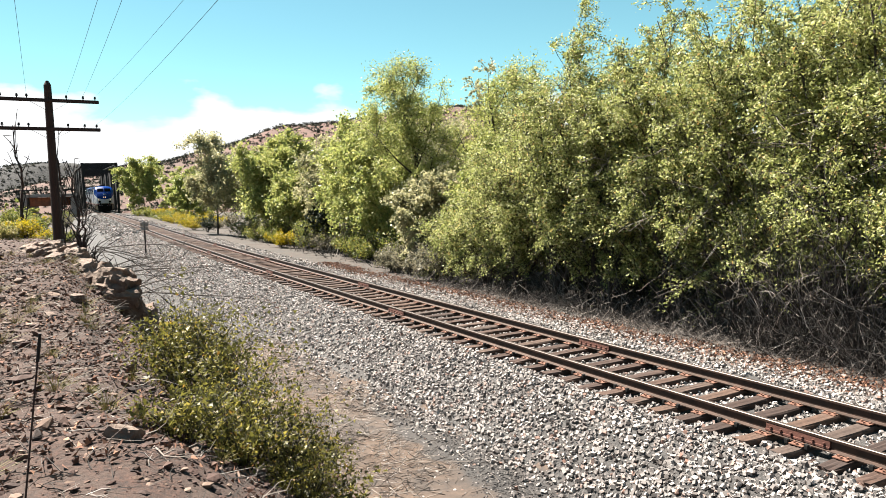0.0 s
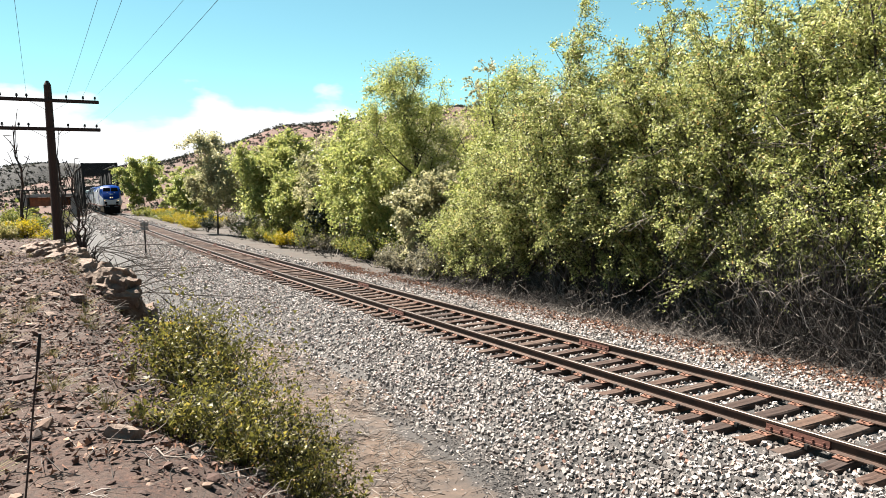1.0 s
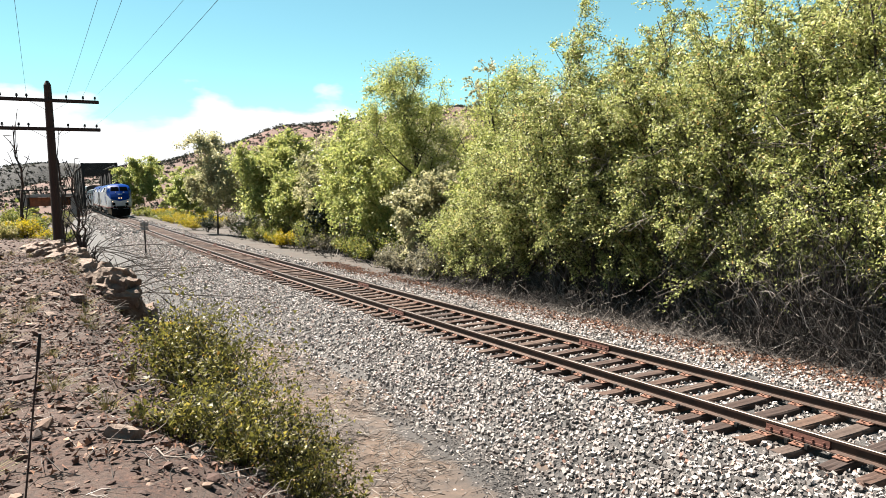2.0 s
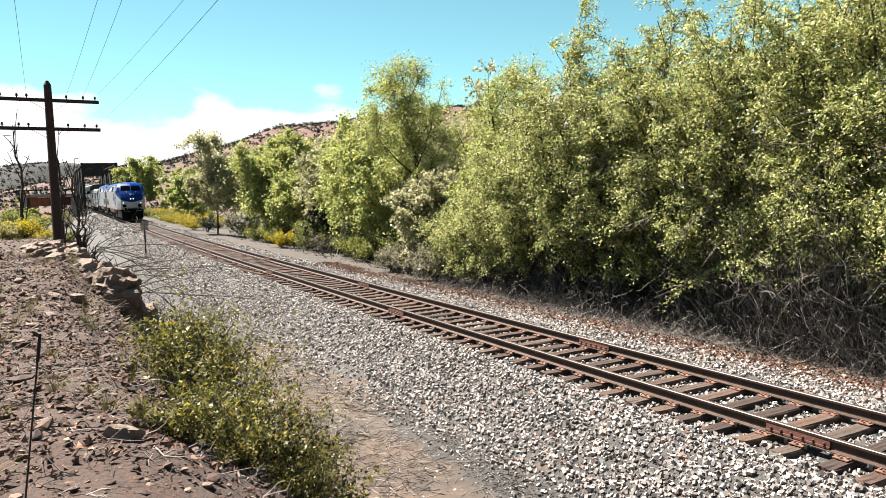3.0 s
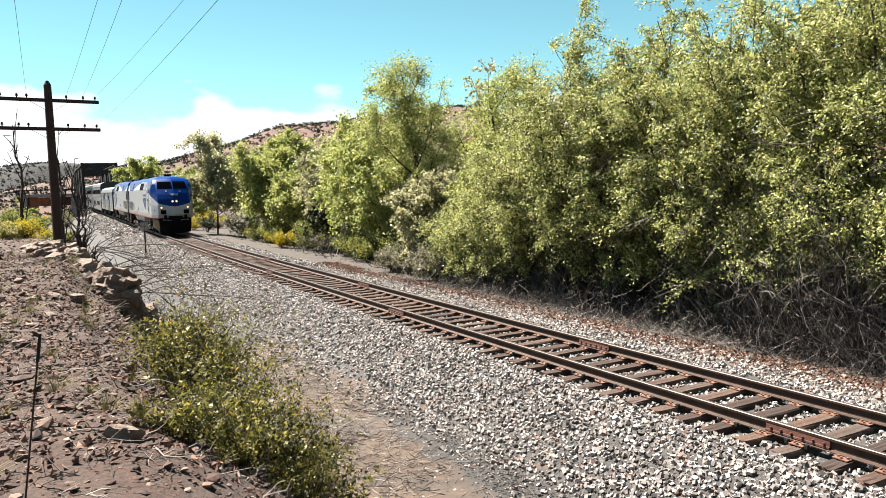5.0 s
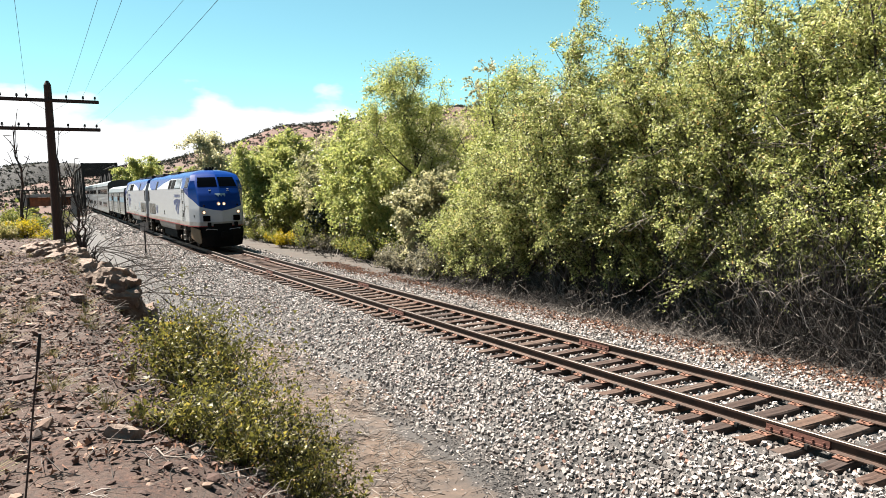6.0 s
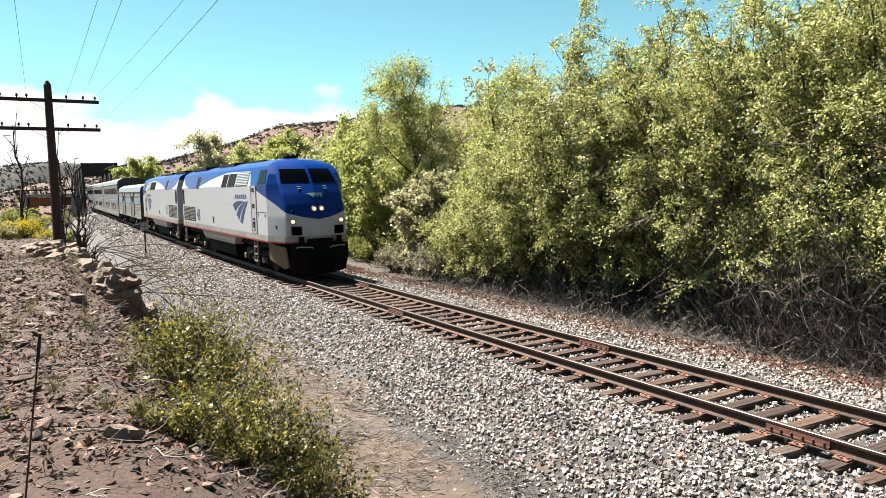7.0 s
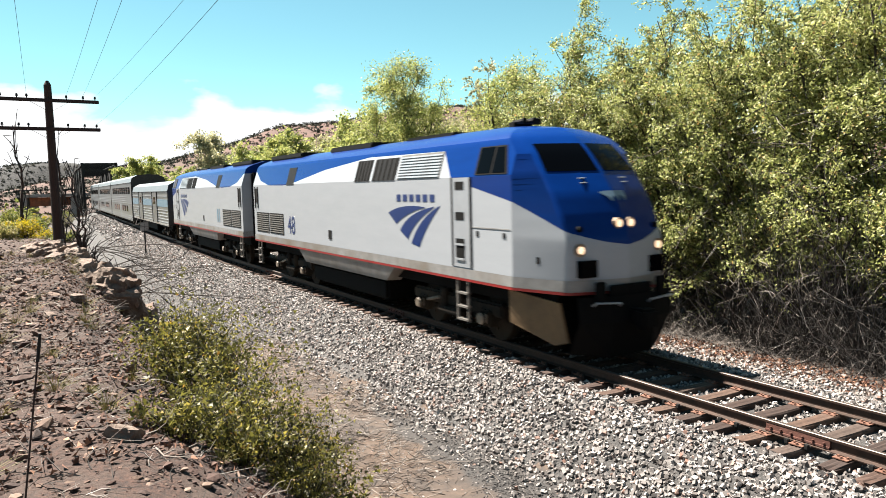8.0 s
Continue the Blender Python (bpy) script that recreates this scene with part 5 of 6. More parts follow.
def coach_shell(name, vehicle, length, w, z0, z1, shoulder, mat, end_mat):
    bm = bmesh.new()
    sec = [(-w, z0), (-w, z1 - shoulder), (-w * 0.93, z1 - shoulder * 0.45), (-w * 0.6, z1 - shoulder * 0.1), (0, z1)]
    sec = sec + [(-y, z) for y, z in sec[-2::-1]]
    rows = loft(bm, [[(x, y, z) for y, z in sec] for x in (0, -length)])
    e1 = bm.faces.new(rows[0])
    e2 = bm.faces.new(rows[1][::-1])
    e1.material_index = e2.material_index = 1
    ob = part(name, bm, mat, vehicle)
    ob.data.materials.append(end_mat)
    return ob


def slab(name, vehicle, x0, x1, q, w, z0, z1, mat, lift=0.01, label="", parent=None):
    bm = bmesh.new()
    box(bm, x0, x1, q * (w - 0.03), q * (w + lift), z0, z1)
    return part(name, bm, mat, parent or vehicle, label)


BAG_LEN, COACH_LEN = 22.2, 25.9


def build_baggage():
    car = tagged(new("baggage_car"), "silver single-level baggage car with faded blue band", "railway car", "train")
    coach_shell("body", car, BAG_LEN, 1.5, 1.05, 4.05, 0.75, M_STAINLESS, M_COACH_DARK)
    for q in (-1, 1):
        slab("band", car, -BAG_LEN + 0.05, -0.05, q, 1.5, 2.25, 2.75, M_BLUEBAND, 0.012, "faded blue band")
        for z in (1.2, 1.4, 1.6, 1.8, 2.0, 2.95):
            slab("flute", car, -BAG_LEN + 0.05, -0.05, q, 1.5, z, z + 0.05, M_SILVER, 0.02)
        for x in (-6.6, -15.6):
            d = slab("door", car, x - 1.3, x + 1.3, q, 1.5, 1.15, 3.2, M_STAINLESS, 0.03, "wide sliding baggage door")
            slab("door_post", car, x - 1.42, x - 1.2, q, 1.5, 1.1, 3.28, M_BLACK, 0.05, "dark door post", d)
            slab("door_post", car, x + 1.2, x + 1.42, q, 1.5, 1.1, 3.28, M_BLACK, 0.05, "dark door post", d)
            slab("pane", car, x - 0.6, x + 0.6, q, 1.5, 2.4, 2.9, M_GLASS, 0.04, "", d)
        slab("gutter", car, -BAG_LEN, 0, q, 1.5, 3.24, 3.30, M_GRILLE, 0.03)
        slab("sill", car, -BAG_LEN, 0, q, 1.5, 1.0, 1.1, M_SILL, 0.02)
    bm = bmesh.new()
    box(bm, -BAG_LEN + 1, -1, -1.1, 1.1, 0.75, 1.05)
    box(bm, -13, -7.5, -1.3, 1.3, 0.45, 0.95, bevel=0.04)
    part("underframe", bm, M_BLACK, car)
    for cx in (-3.2, -BAG_LEN + 3.2):
        truck(car, cx, 1.2, 0.45)
    bm = bmesh.new()
    box(bm, -0.005, 0.32, -0.95, 0.95, 1.1, 3.6, bevel=0.05)
    part("end_diaphragm", bm, M_BLACK, car)
    return car


def build_superliner():
    car = tagged(new("bilevel_coach"), "tall stainless-steel bilevel passenger coach", "railway car", "train")
    coach_shell("body", car, COACH_LEN, 1.53, 0.62, 4.92, 0.72, M_STAINLESS, M_COACH_DARK)
    for q in (-1, 1):
        for k in range(9):
            x = -2.4 - k * 2.45
            fr = slab("window", car, x - 1.0, x + 1.0, q, 1.53, 3.12, 3.78, M_BLACK, 0.012, "upper deck window")
            slab("pane", car, x - 0.95, x + 0.95, q, 1.53, 3.17, 3.73, M_GLASS, 0.018, "", fr)
            if k not in (0, 4, 8):
                fr = slab("window", car, x - 0.75, x + 0.75, q, 1.53, 1.42, 2.0, M_BLACK, 0.012, "lower deck window")
                slab("pane", car, x - 0.7, x + 0.7, q, 1.53, 1.46, 1.96, M_GLASS, 0.018, "", fr)
        for z in (0.8, 1.0, 2.2, 2.4, 2.6, 2.8):
            slab("flute", car, -COACH_LEN + 0.05, -0.05, q, 1.53, z, z + 0.06, M_SILVER, 0.018)
        slab("gutter", car, -COACH_LEN, 0, q, 1.53, 4.14, 4.20, M_GRILLE, 0.03)
        slab("door", car, -12.9, -11.9, q, 1.53, 0.7, 2.55, M_SILVER, 0.012, "lower deck door")
    bm = bmesh.new()
    box(bm, -COACH_LEN + 1, -1, -1.2, 1.2, 0.4, 0.64)
    part("underframe", bm, M_BLACK, car)
    for cx in (-3.0, -COACH_LEN + 3.0):
        truck(car, cx, 1.3, 0.45)
    return car


# ---- lineside things ----
def telegraph_pole():
    s, off = 23.9, -8.38
    z0 = float(height(s, off))
    root = tagged(new("telegraph_pole"), "old dark-brown wooden telegraph pole with two crossarms", "utility pole")
    root.matrix_basis = tpose(s, off, z0 - 0.1, 8)
    H = 7.40 - z0
    bm = bmesh.new()
    rod(bm, (0, 0, 0), (0, 0, H - 0.15), 0.17, 0.125, 14)
    rod(bm, (0, 0, H - 0.15), (0, 0, H), 0.125, 0.05, 14)
    part("pole", bm, M_POLE, root, "weathered red-brown pole")
    for z in (H - 0.70, H - 1.70):
        bm = bmesh.new()
        box(bm, -0.20, -0.10, -1.62, 1.62, z - 0.06, z + 0.06, bevel=0.01)
        arm = part("crossarm", bm, M_DARKWOOD, root, "dark wooden crossarm")
        for y in (-1.5, -1.1, -0.55, 0.7, 1.0, 1.5):
            bm = bmesh.new()
            rod(bm, (-0.15, y, z + 0.06), (-0.15, y, z + 0.13), 0.018, seg=6)
            rod(bm, (-0.15, y, z + 0.11), (-0.15, y, z + 0.20), 0.045, 0.03, 8)
            part("insulator", bm, M_BRIDGE, arm)
        for q in (-1, 1):
            bm = bmesh.new()
            bar(bm, (-0.16, q * 0.10, z - 0.35), (-0.16, q * 0.62, z - 0.05), 0.03, 0.008)
            part("brace", bm, M_BRIDGE, arm)
    return root


def bridge():
    root = tagged(new("truss_bridge"), "black steel through-truss railway bridge", "bridge", kind="structure")
    root.matrix_basis = tpose(142.0)
    L, n, w, h = 49.0, 7, 2.8, 8.5
    step = L / n
    for q in (-1, 1):
        bm = bmesh.new()
        bar(bm, (0, q * w, -0.5), (L, q * w, -0.5), 0.35, 0.6)
        part("bottom_chord", bm, M_BRIDGE, root)
        bm = bmesh.new()
        bar(bm, (0.4, q * w, h), (L - 0.4, q * w, h), 0.45, 0.5)
        part("top_chord", bm, M_BRIDGE, root)
        for i in range(n + 1):
            bm = bmesh.new()
            bar(bm, (i * step, q * w, -0.5), (i * step, q * w, h), 0.45, 0.35)
            part("post", bm, M_BRIDGE, root)
            if i < n:
                bm = bmesh.new()
                up = i % 2 == 0
                bar(bm, (i * step, q * w, -0.4 if up else h - 0.1), ((i + 1) * step, q * w, h - 0.1 if up else -0.4), 0.3, 0.25)
                part("diagonal", bm, M_BRIDGE, root)
    for i in range(n + 1):
        bm = bmesh.new()
        bar(bm, (i * step, -w, h), (i * step, w, h), 0.35, 0.35)
        bar(bm, (i * step, -w, h - 1.15), (i * step, w, h - 1.15), 0.25, 0.25)
        for k in range(5):
            y0, y1 = -w + k * 2 * w / 5, -w + (k + 1) * 2 * w / 5
            bar(bm, (i * step, y0, h - 1.15 if k % 2 else h), (i * step, y1, h if k % 2 else h - 1.15), 0.12, 0.12)
        part("portal_frame" if i == 0 else "sway_frame", bm, M_BRIDGE, root)
    bm = bmesh.new()
    box(bm, 0, L, -2.2, 2.2, -0.75, -0.20)
    part("deck", bm, M_TIE, root)
    for x in (-1.2, L - 0.8):
        bm = bmesh.new()
        box(bm, x, x + 2.0, -4, 4, -5.2, -0.8)
        part("abutment", bm, M_ROCK, root)
    return root


def road_bridge():
    """The far road crossing the river beside the truss."""
    root = tagged(new("road_bridge"), "grey road bridge with a rusty orange girder over the river", "bridge", kind="structure")
    root.matrix_basis = pose(-89.2, 170.7, 0)
    bm = bmesh.new()
    box(bm, -7, 7, -3, 3, 2.60, 3.30, bevel=0.05)
    part("deck", bm, M_SILL, root, "pale grey concrete deck")
    bm = bmesh.new()
    box(bm, -7, 7, -2.9, -2.75, 4.10, 4.35)
    for k in range(6):
        box(bm, -6.9 + k * 2.72, -6.7 + k * 2.72, -2.95, -2.85, 3.30, 4.20)
    part("rail", bm, M_BRIDGE, root, "dark rail along the deck")
    bm = bmesh.new()
    box(bm, -4.5, 2.7, -2.2, 2.2, 0.60, 2.55, bevel=0.05)
    part("girder", bm, M_GIRDER, root, "rusty orange girder")
    for x in (-5.6, 5.6):
        bm = bmesh.new()
        box(bm, x - 0.6, x + 0.6, -2.5, 2.5, -5.0, 2.58)
        part("pier", bm, M_SILL, root, "grey concrete pier")
    return root


def sign_post():
    s, off = 46.0, -2.85
    root = tagged(new("sign_post"), "thin dark steel post with a small pale square sign", "sign post")
    root.matrix_basis = tpose(s, off, float(height(s, off)) - 0.1, 180)
    bm = bmesh.new()
    box(bm, -0.035, 0.035, -0.045, 0.045, 0, 2.25)
    part("post", bm, M_BRIDGE, root)
    for y in (-0.13, 0.13):
        for z in (1.78, 2.06):
            bm = bmesh.new()
            box(bm, 0.04, 0.055, y - 0.12, y + 0.12, z - 0.13, z + 0.13)
            part("sign_plate", bm, M_SILL, root, "pale grey sign plate")
    return root


def dead_tree(s, off, h, r, rng, label, spread=0.85, n=14):
    base = tp(s, off, height(s, off) - 0.08)
    root = tagged(new("dead_tree"), label, "dead tree", "dead trees by the pole")
    lines, tips = limbs(base, h * 1.16, (rng.normal(0, 0.2), 0), n, spread, r, rng, 0.06, 2)
    V, F = tubes(lines[:1], rng, 6)
    soup("trunk", V, F, M_POLE, root)
    V, F = tubes([(p, max(a, 0.018), max(b, 0.009)) for p, a, b in lines[1:]], rng, 5)
    soup("crown", V, F, M_TWIG, root, "bare grey branches")
    return root


def rock(s, off, size, rng, label, z=None, squash=0.7):
    """A blocky weathered rock."""
    bm = bmesh.new()
    bmesh.ops.create_cube(bm, size=1)
    bmesh.ops.subdivide_edges(bm, edges=bm.edges[:], cuts=6 if size[0] > 0.3 else 3, use_grid_fill=True)
    sd = Vector(rng.uniform(-50, 50, 3))
    for v in bm.verts:
        d = v.co.normalized() * 0.62
        v.co = v.co.lerp(d, 0.2)
        v.co += noise.noise_vector(v.co * 2.2 + sd) * 0.17 + noise.noise_vector(v.co * 5 + sd) * 0.075
        v.co += noise.cell_vector(v.co * 4.3 + sd) * 0.05
        v.co.x *= size[0]
        v.co.y *= size[1]
        v.co.z *= size[2]
    ob = part("rock", bm, M_ROCK, None, label)
    zz = float(height(s, off)) if z is None else z
    ob.matrix_basis = tpose(s, off, zz + size[2] * 0.22) @ pose(0, 0, 0, rng.uniform(-20, 20), rng.uniform(-20, 20), rng.uniform(-40, 40))
    return tagged(ob, label, "rock", "rocks on the bank")


def grass_tuft(s, off, h, rng):
    base = tp(s, off, height(s, off) - 0.01)
    lines = []
    for _ in range(60):
        a, o = rng.uniform(0, 6.28), rng.uniform(0, 1)
        st = base + np.array([math.cos(a), math.sin(a), 0]) * 0.25 * h * o
        e = np.array([math.cos(a) * o * 1.1, math.sin(a) * o * 1.1, 0.9 - 0.5 * o]) * h * rng.uniform(0.4, 1.1) + rng.normal(0, 0.18, 3) * h
        lines.append((st + np.linspace(0, 1, 3)[:, None] ** np.array([1.6, 1.6, 0.8]) * e, 0.0024, 0.0008))
    V, F = tubes(lines, rng, 3)
    return tagged(soup("grass_tuft", V, F, M_GRASS), "tuft of dry yellow-green grass on the bank", "grass", "grass tufts on the bank")


def wires():
    """Line wires from the pole's insulators to the next pole of the line, behind the camera."""
    pole_pose = tpose(23.9, -8.38, float(height(23.9, -8.38)) - 0.1, 8)
    H = 7.40 - float(height(23.9, -8.38))
    # height and place on the crossarm, and how far the far end lies off the line
    for z, y, away in ((H - 0.70, 0.7, -9.55), (H - 0.70, -0.55, -9.75), (H - 0.70, -1.1, -10.3), (H - 0.70, -1.5, -8.95), (H - 1.70, -1.5, -10.00)):
        st = np.array(pole_pose @ Vector((-0.15, y, z + 0.2)))
        d = np.array(tp(-23, away, 0)) - np.array(tp(23.9, -8.38, 0))
        t = np.linspace(0, 1, 24)[:, None]
        p = st + t * d - np.array([0, 0, 0.45]) * 4 * t * (1 - t)
        V, F = tubes([(p, 0.0035, 0.0035)], None, 4)
        tagged(soup("line_wire", V, F, M_BRIDGE), "thin dark telegraph line wire overhead", "wire", "telegraph wires")


def fallen_branch(s, off, z, n, length, rng):
    """A dry branch that leans out over the ballast."""
    base = tp(s, off, z)
    lines = []
    for k in range(n):
        a = rng.normal(0.15, 0.4)
        d = np.array([math.cos(a), math.sin(a), rng.normal(0.12, 0.28)])
        L = length * rng.uniform(0.5, 1.1)
        t = np.linspace(0, 1, 8)[:, None]
        p = base + rng.normal(0, 0.12, 3) + t * d * L + np.array([0, 0, -0.14 * L]) * t ** 2 + np.cumsum(rng.normal(0, 0.02, (8, 3)) * L, 0) * t
        lines.append((p, 0.022, 0.006))
        for _ in range(4):
            q = p[rng.randint(2, 7)]
            e = q + (d + rng.normal(0, 0.45, 3)) * L * rng.uniform(0.12, 0.3)
            lines.append((np.stack([q, (q + e) / 2 + rng.normal(0, 0.02, 3) * L, e]), 0.010, 0.004))
    V, F = tubes(lines, rng, 4)
    return tagged(soup("fallen_branch", V, F, M_BARK), "dark bare fallen branch hanging over the ballast", "branch", "fallen branches")


def stake():
    """A thin dark stake that leans a little on the bank."""
    s, off = -1.2, -9.55
    root = tagged(new("stake"), "thin dark weathered stake leaning on the bank", "stake")
    root.matrix_basis = tpose(s, off, float(height(s, off)) - 0.06) @ pose(0, 0, 0, 8, -2, 0)
    bm = bmesh.new()
    rod(bm, (0, 0, 0), (0.01, 0, 0.55), 0.006, 0.0055, 7)
    rod(bm, (0.01, 0, 0.54), (0, 0, 0.98), 0.0055, 0.005, 7)
    part("shaft", bm, M_DARKWOOD, root)
    bm = bmesh.new()
    rod(bm, (0, 0, 0.84), (0, 0, 1.0), 0.010, 0.009, 7)
    part("cap", bm, M_BRIDGE, root)
    return root


def cinder_patch(s, o, r):
    """A ragged tongue of cinders at the toe of the ballast."""
    mid = -3.35 - 0.12 * (4.5 - s) * (s < 4.5) + 0.15 * wobble(s, 0, 0.9, 61)
    return np.abs(o - mid) / (0.30 + 0.07 * np.clip(5 - s, 0, 6)) + 0.35 * wobble(s, o, 3.0, 62) + r.normal(0, 0.18, len(s)) < 1.0


def cinder_specks(s, o, r):
    return wobble(s, o, 1.2, 63) + r.normal(0, 0.12, len(s)) > 0.35


def build_bank():
    stake()
    rng = np.random.RandomState(123)
    L = "red-brown sandstone block on the bank"
    for k in range(20):
        t = k / 19
        s = 12.4 + 9.0 * t
        for z, o in ((-0.4, -6.85), (-0.1, -6.95), (0.2, -7.0), (0.5, -7.15), (0.8, -7.3), (1.05, -7.5)):
            o2 = o - 1.0 * t - rng.uniform(0, 0.3)
            rock(s + rng.uniform(-0.3, 0.3), o2, (rng.uniform(0.35, 1.0), rng.uniform(0.3, 0.75), rng.uniform(0.25, 0.6)), rng, "weathered tan sandstone block in the rock ledge", z=z + 0.4 * t)
    for k in range(46):
        s = rng.uniform(15, 21.5)
        q = rng.uniform(0.14, 0.34)
        rock(s, -8.0 - 0.12 * (s - 15) - rng.uniform(-0.3, 0.9), (q * rng.uniform(1.0, 1.7), q, q * 0.6), rng, "pale weathered sandstone block on the ledge")
    for k in range(70):
        s, o = rng.uniform(-1, 22), rng.uniform(-12, -7.0)
        q = rng.uniform(0.06, 0.16) * (1.7 if k % 12 == 0 else 1)
        rock(s, o, (q * rng.uniform(0.9, 1.7), q, q * 0.6), rng, L)
    scatter_stones("bank_stones", -3, 26, -13, -6.0, 46, 0.065, rng, M_ROCK_PIECE, "broken red stones strewn over the bank", shape=rubble)
    scatter_stones("bank_stones", -3.5, 13, -11.5, -6.0, 85, 0.042, rng, M_ROCK_PIECE, "small broken red stones on the bank", shape=rubble)
    scatter_stones("bank_stones", -3, 20, -12, -6.2, 5, 0.13, rng, M_ROCK_PIECE, "fist-sized red stones on the bank", shape=rubble)
    scatter_stones("bank_stones", -3.5, 7, -11, -6.3, 130, 0.024, rng, M_ROCK_PIECE, "fine red gravel on the bank", shape=rubble)
    scatter_stones("dirt_gravel", -4, 20, -6.4, -3.0, 70, 0.03, rng, M_STONE, "scattered pebbles on the dirt track", shape=rubble)
    scatter_stones("dirt_gravel", 10, 42, -6.9, -3.3, 75, 0.06, rng, M_STONE, "thin grey gravel beside the ballast")
    scatter_stones("cinders", -2, 7.2, -5.0, -2.7, 900, 0.028, rng, M_CINDER, "black cinders spilled along the dirt track", keep=cinder_patch, shape=rubble)
    scatter_stones("cinders", 8, 18, -5.2, -3.4, 500, 0.022, rng, M_CINDER, "black cinders spilled along the dirt track", keep=cinder_specks, shape=rubble)
    twigs("fallen_sticks", 1500, -1, 26, -13, -6.2, 0.38, 0.0055, rng, M_STICK, "bleached fallen sticks on the bank", rise=0.04, bend=0.6)
    twigs("fallen_twigs", 900, -3, 5, -11, -6.8, 0.16, 0.0035, rng, M_STICK, "short pale dry twigs and straw on the bank", rise=0.06, bend=0.5, pieces=4)
    twigs("fallen_twigs", 2800, -3, 20, -12, -6.4, 0.25, 0.005, rng, M_TWIG, "small dark twigs on the bank", rise=0.15, bend=0.5, pieces=4)
    for s0, s1, o0, o1, m in ((3.0, 5.2, -5.4, -4.1, 130), (6.4, 8.6, -4.2, -3.1, 130), (5.2, 7.5, -5.6, -4.4, 120), (9, 12, -5.0, -3.6, 130), (13.5, 17.5, -5.6, -3.8, 150)):
        twigs("stick_pile", m, s0, s1, o0, o1, 0.34, 0.0055, rng, M_STICK, "pile of bleached broken twigs on the dirt", rise=0.12, bend=0.7)
        twigs("stick_pile", m, s0, s1, o0, o1, 0.26, 0.005, rng, M_TWIG, "pile of dark broken twigs on the dirt", rise=0.18, bend=0.8)
    twigs("fallen_sticks", 620, -2, 22, -6.4, -3.2, 0.36, 0.0055, rng, M_STICK, "bleached fallen sticks on the dirt", rise=0.06, bend=0.4)
    twigs("fallen_twigs", 1700, -2, 20, -6.6, -3.2, 0.24, 0.005, rng, M_TWIG, "small dark twigs on the dirt", rise=0.1, bend=0.4, pieces=4)
    n = 16000
    s, o = rng.uniform(-1, 20, n), rng.uniform(-12, -5.6, n)
    V, F = leaf_quads(tp(s, o, height(s, o) + 0.012), 0.035, rng, 2.0)
    tagged(soup("leaf_litter", V, F, M_LITTER), "brown leaf litter on the bank", "leaf litter", kind="stuff")
    for k in range(190):
        s, o = rng.uniform(-1.5, 26), rng.uniform(-12.5, -6.2)
        grass_tuft(s, o, rng.uniform(0.12, 0.28), rng)
    B = "leafy olive-green shrub with thin brown stems on the bank"
    for s, o, h, w, c in ((2.5, -7.7, 1.45, 0.6, 4200), (1.7, -7.2, 1.15, 0.6, 4000), (2.9, -8.0, 1.15, 0.5, 3000), (1.2, -7.8, 1.0, 0.6, 3600), (1.9, -6.8, 0.85, 0.5, 2600), (0.4, -7.9, 0.62, 0.45, 2600), (0.9, -7.2, 0.75, 0.5, 2800), (0.2, -8.4, 0.5, 0.4, 2000)):
        shrub("shrub", s, o, h, w, int(c * 0.68), 0.032, M_LEAF_BUSH, rng, B, stems=54, group="shrubs in the foreground", stem_r=0.0055, lift=0.12)
    for s, o, h in ((2.2, -7.5, 1.6), (2.8, -7.9, 1.5), (1.7, -7.0, 1.3)):
        shrub("sapling", s, o, h, 0.4, 700, 0.036, M_LEAF_BUSH, rng, "tall dark-stemmed leafy shoots on the bank", stems=9, stem_r=0.008, lift=0.3)
    shrub("sapling", 1.7, -6.35, 0.95, 0.22, 350, 0.05, M_LEAF_BUSH, rng, "small leafy sapling on the bank", stems=5, stem_r=0.008)
    for s, o in ((8.5, -6.6), (9.6, -6.8), (11.0, -6.2)):
        shrub("shrub", s, o, 0.9, 0.5, 1600, 0.05, M_LEAF_BUSH, rng, "small shrub at the foot of the bank", stems=14, group="low shrubs")
    shrub("rabbitbrush", 13.6, -6.2, 1.0, 0.45, 2200, 0.05, M_LEAF_YELLOW, rng, "yellow-green rabbitbrush under the rock ledge", stems=18)
    for k in range(22):
        s, o = rng.uniform(25, 40), rng.uniform(-14, -8.6)
        m, lab = ((M_LEAF_BRUSH, "low green brush behind the rock ledge"), (M_LEAF_YELLOW, "yellow-flowering rabbitbrush behind the rock ledge"), (M_GRASS, "dry yellow-green grass clump behind the rock ledge"))[k % 3]
        shrub("brush", s, o, rng.uniform(0.5, 1.1), rng.uniform(0.5, 0.9), 1500, 0.06, m, rng, lab, group="brush behind the ledge", lift=0.05)
    for s, o, z in ((21.5, -6.9, 0.6), (23.5, -7.2, 1.2), (19.5, -6.6, 0.2)):
        fallen_branch(s, o, z, 6, 4.0, rng)
    for s, o, h, sp in ((29.8, -9.5, 4.9, 0.5), (32.4, -8.2, 6.2, 0.5), (28.5, -7.5, 5.2, 0.6), (24.5, -7.6, 2.6, 0.9), (21.8, -7.3, 1.9, 0.9), (26.0, -7.4, 3.2, 0.8)):
        dead_tree(s, o, h, 0.085, rng, "bare dark dead tree with bleached twigs", sp)


build_track()
build_woods()
build_hills()
telegraph_pole()
wires()
bridge()
road_bridge()
sign_post()
build_bank()
lead = build_locomotive("silver and blue streamlined diesel locomotive with lit headlights", False)
second = build_locomotive("silver and blue diesel locomotive coupled back to front", True)
baggage = build_baggage()
coaches = [build_superliner()]
WHEELS = [w for w in WHEELS if w[0].parent is not coaches[0]]
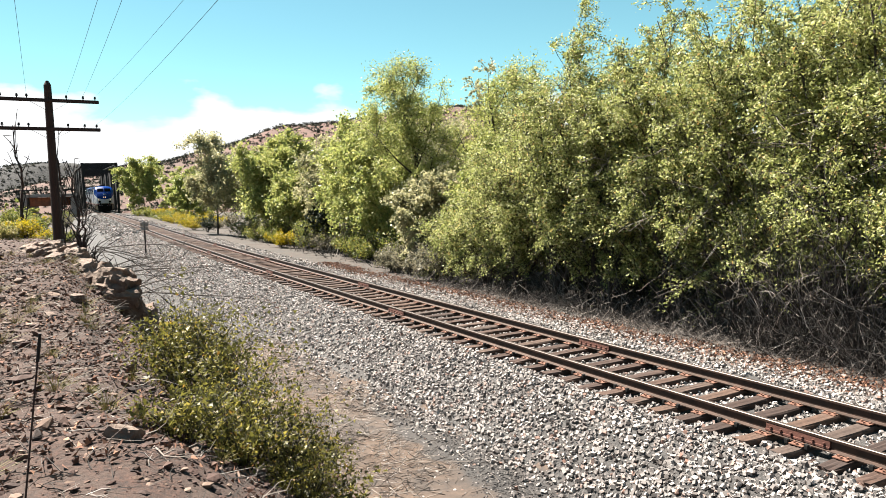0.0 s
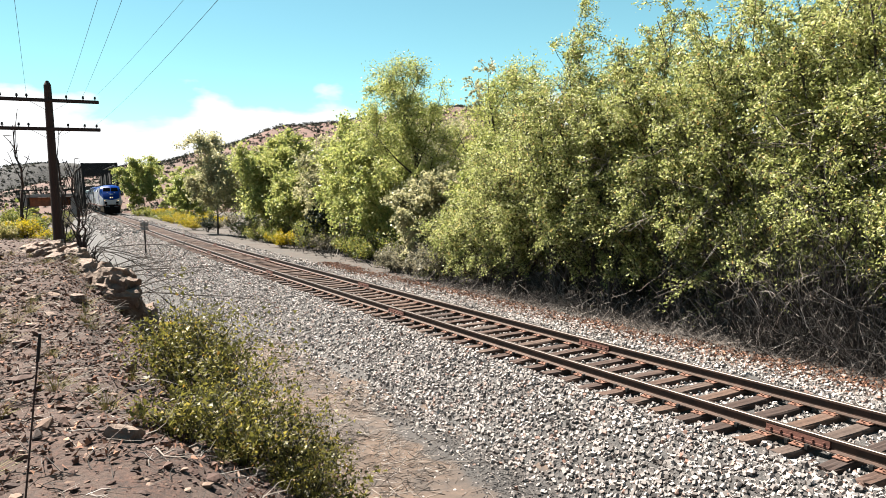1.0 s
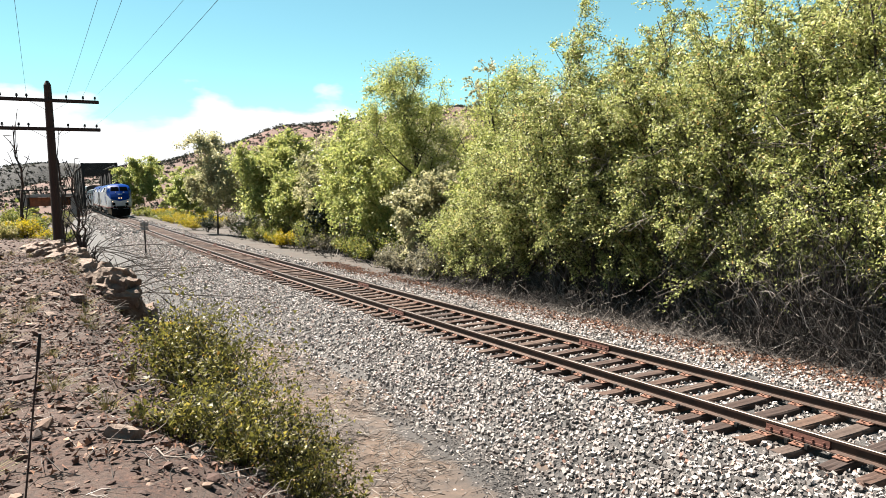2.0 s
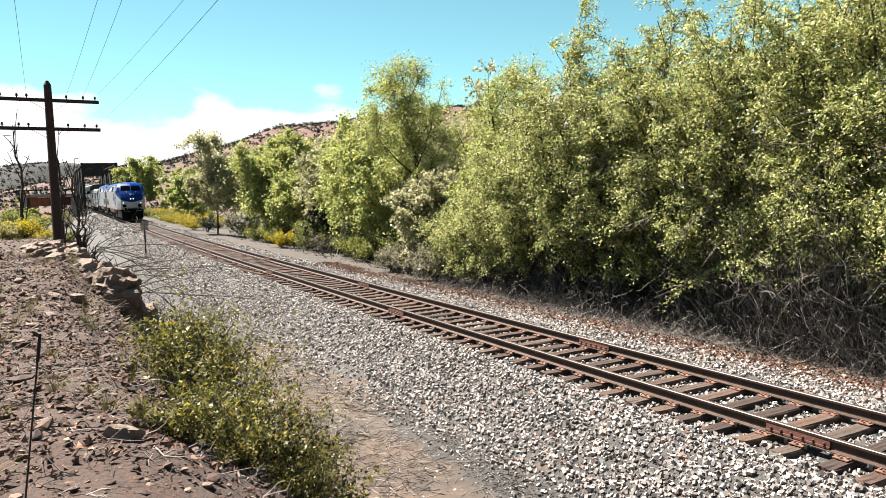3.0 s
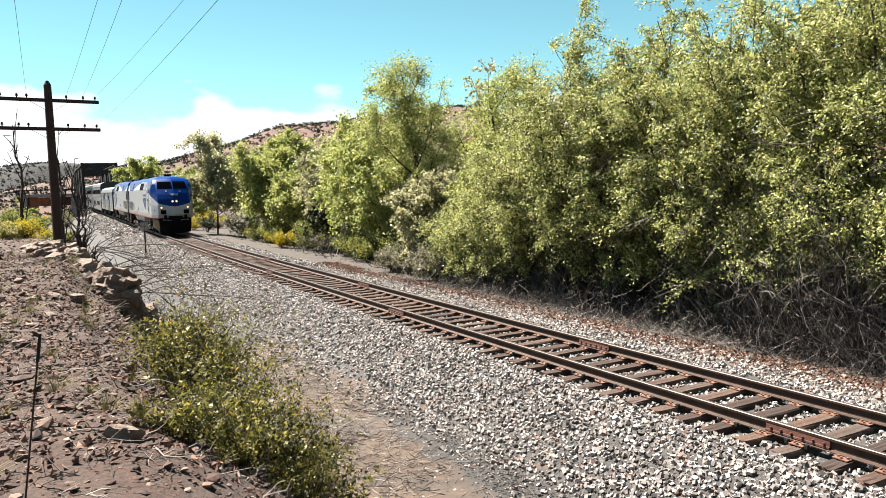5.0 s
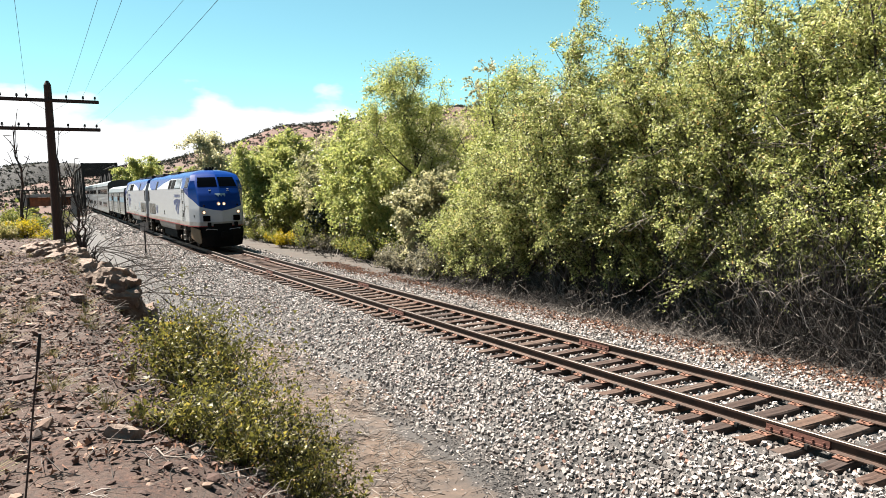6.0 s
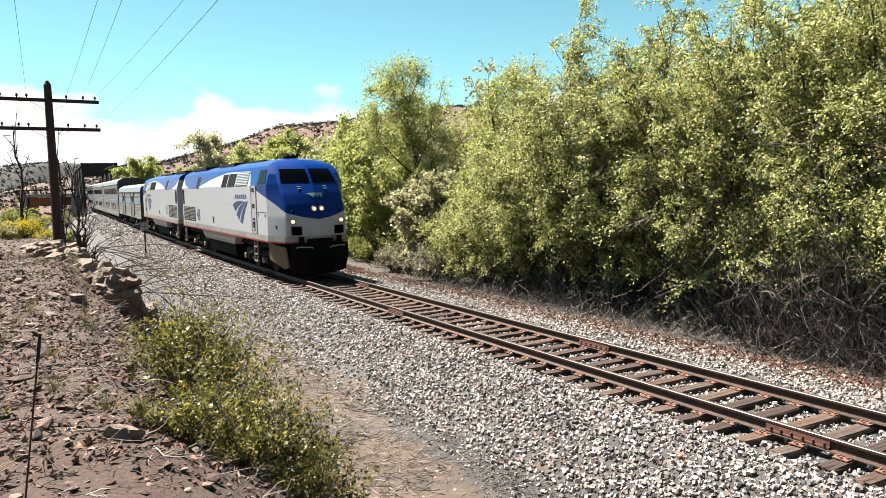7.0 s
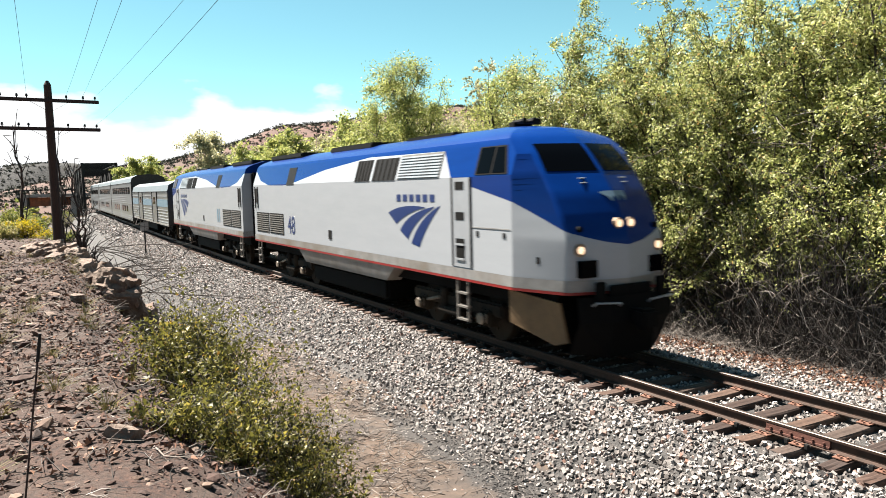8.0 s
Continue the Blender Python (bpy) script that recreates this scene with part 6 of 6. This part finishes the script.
for _ in range(2):
    c = copy_thing(coaches[0], pose(0, 0, 0))
    coaches.append(c)

# where the leading nose stands on the line, time by time
NOSE = [(0, 133.0), (1, 116.9), (2, 100.7), (3, 84.5), (4, 68.2), (4.5, 60.05), (5, 51.8), (6, 35.5), (6.5, 27.6), (7, 19.75), (7.5, 11.85), (8, 3.87)]


def nose_at(t):
    return float(np.interp(t, [a for a, _ in NOSE], [b for _, b in NOSE]))


def motions():
    times = [i * 0.25 for i in range(33)]
    # vehicle, distance of its origin behind the leading nose, its length, facing back
    consist = [(lead, 0.0, 19.1, False), (second, 40.05, 19.1, True), (baggage, 40.75, BAG_LEN, False)]
    at = 40.75 + BAG_LEN + 0.9
    for c in coaches:
        consist.append((c, at, COACH_LEN, False))
        at += COACH_LEN + 0.7
    for ob, back, length, flip in consist:
        rows = []
        for t in times:
            s = nose_at(t) + back
            front, rear = tp(s, 0, 0), tp(s + (-length if flip else length), 0, 0)
            d = front - rear
            rows.append((t, pose(*front, 0, 0, math.degrees(math.atan2(d[1], d[0])))))
        walk(ob, rows)
    # wheels roll with the train
    fine = [i / FPS for i in range(241)]
    for ws, x, r in WHEELS:
        back = -1 if ws.parent is second else 1
        walk(ws, [(t, pose(x, 0, r) @ Matrix.Rotation(back * (133.0 - nose_at(t)) / r, 4, "Y")) for t in fine])


motions()
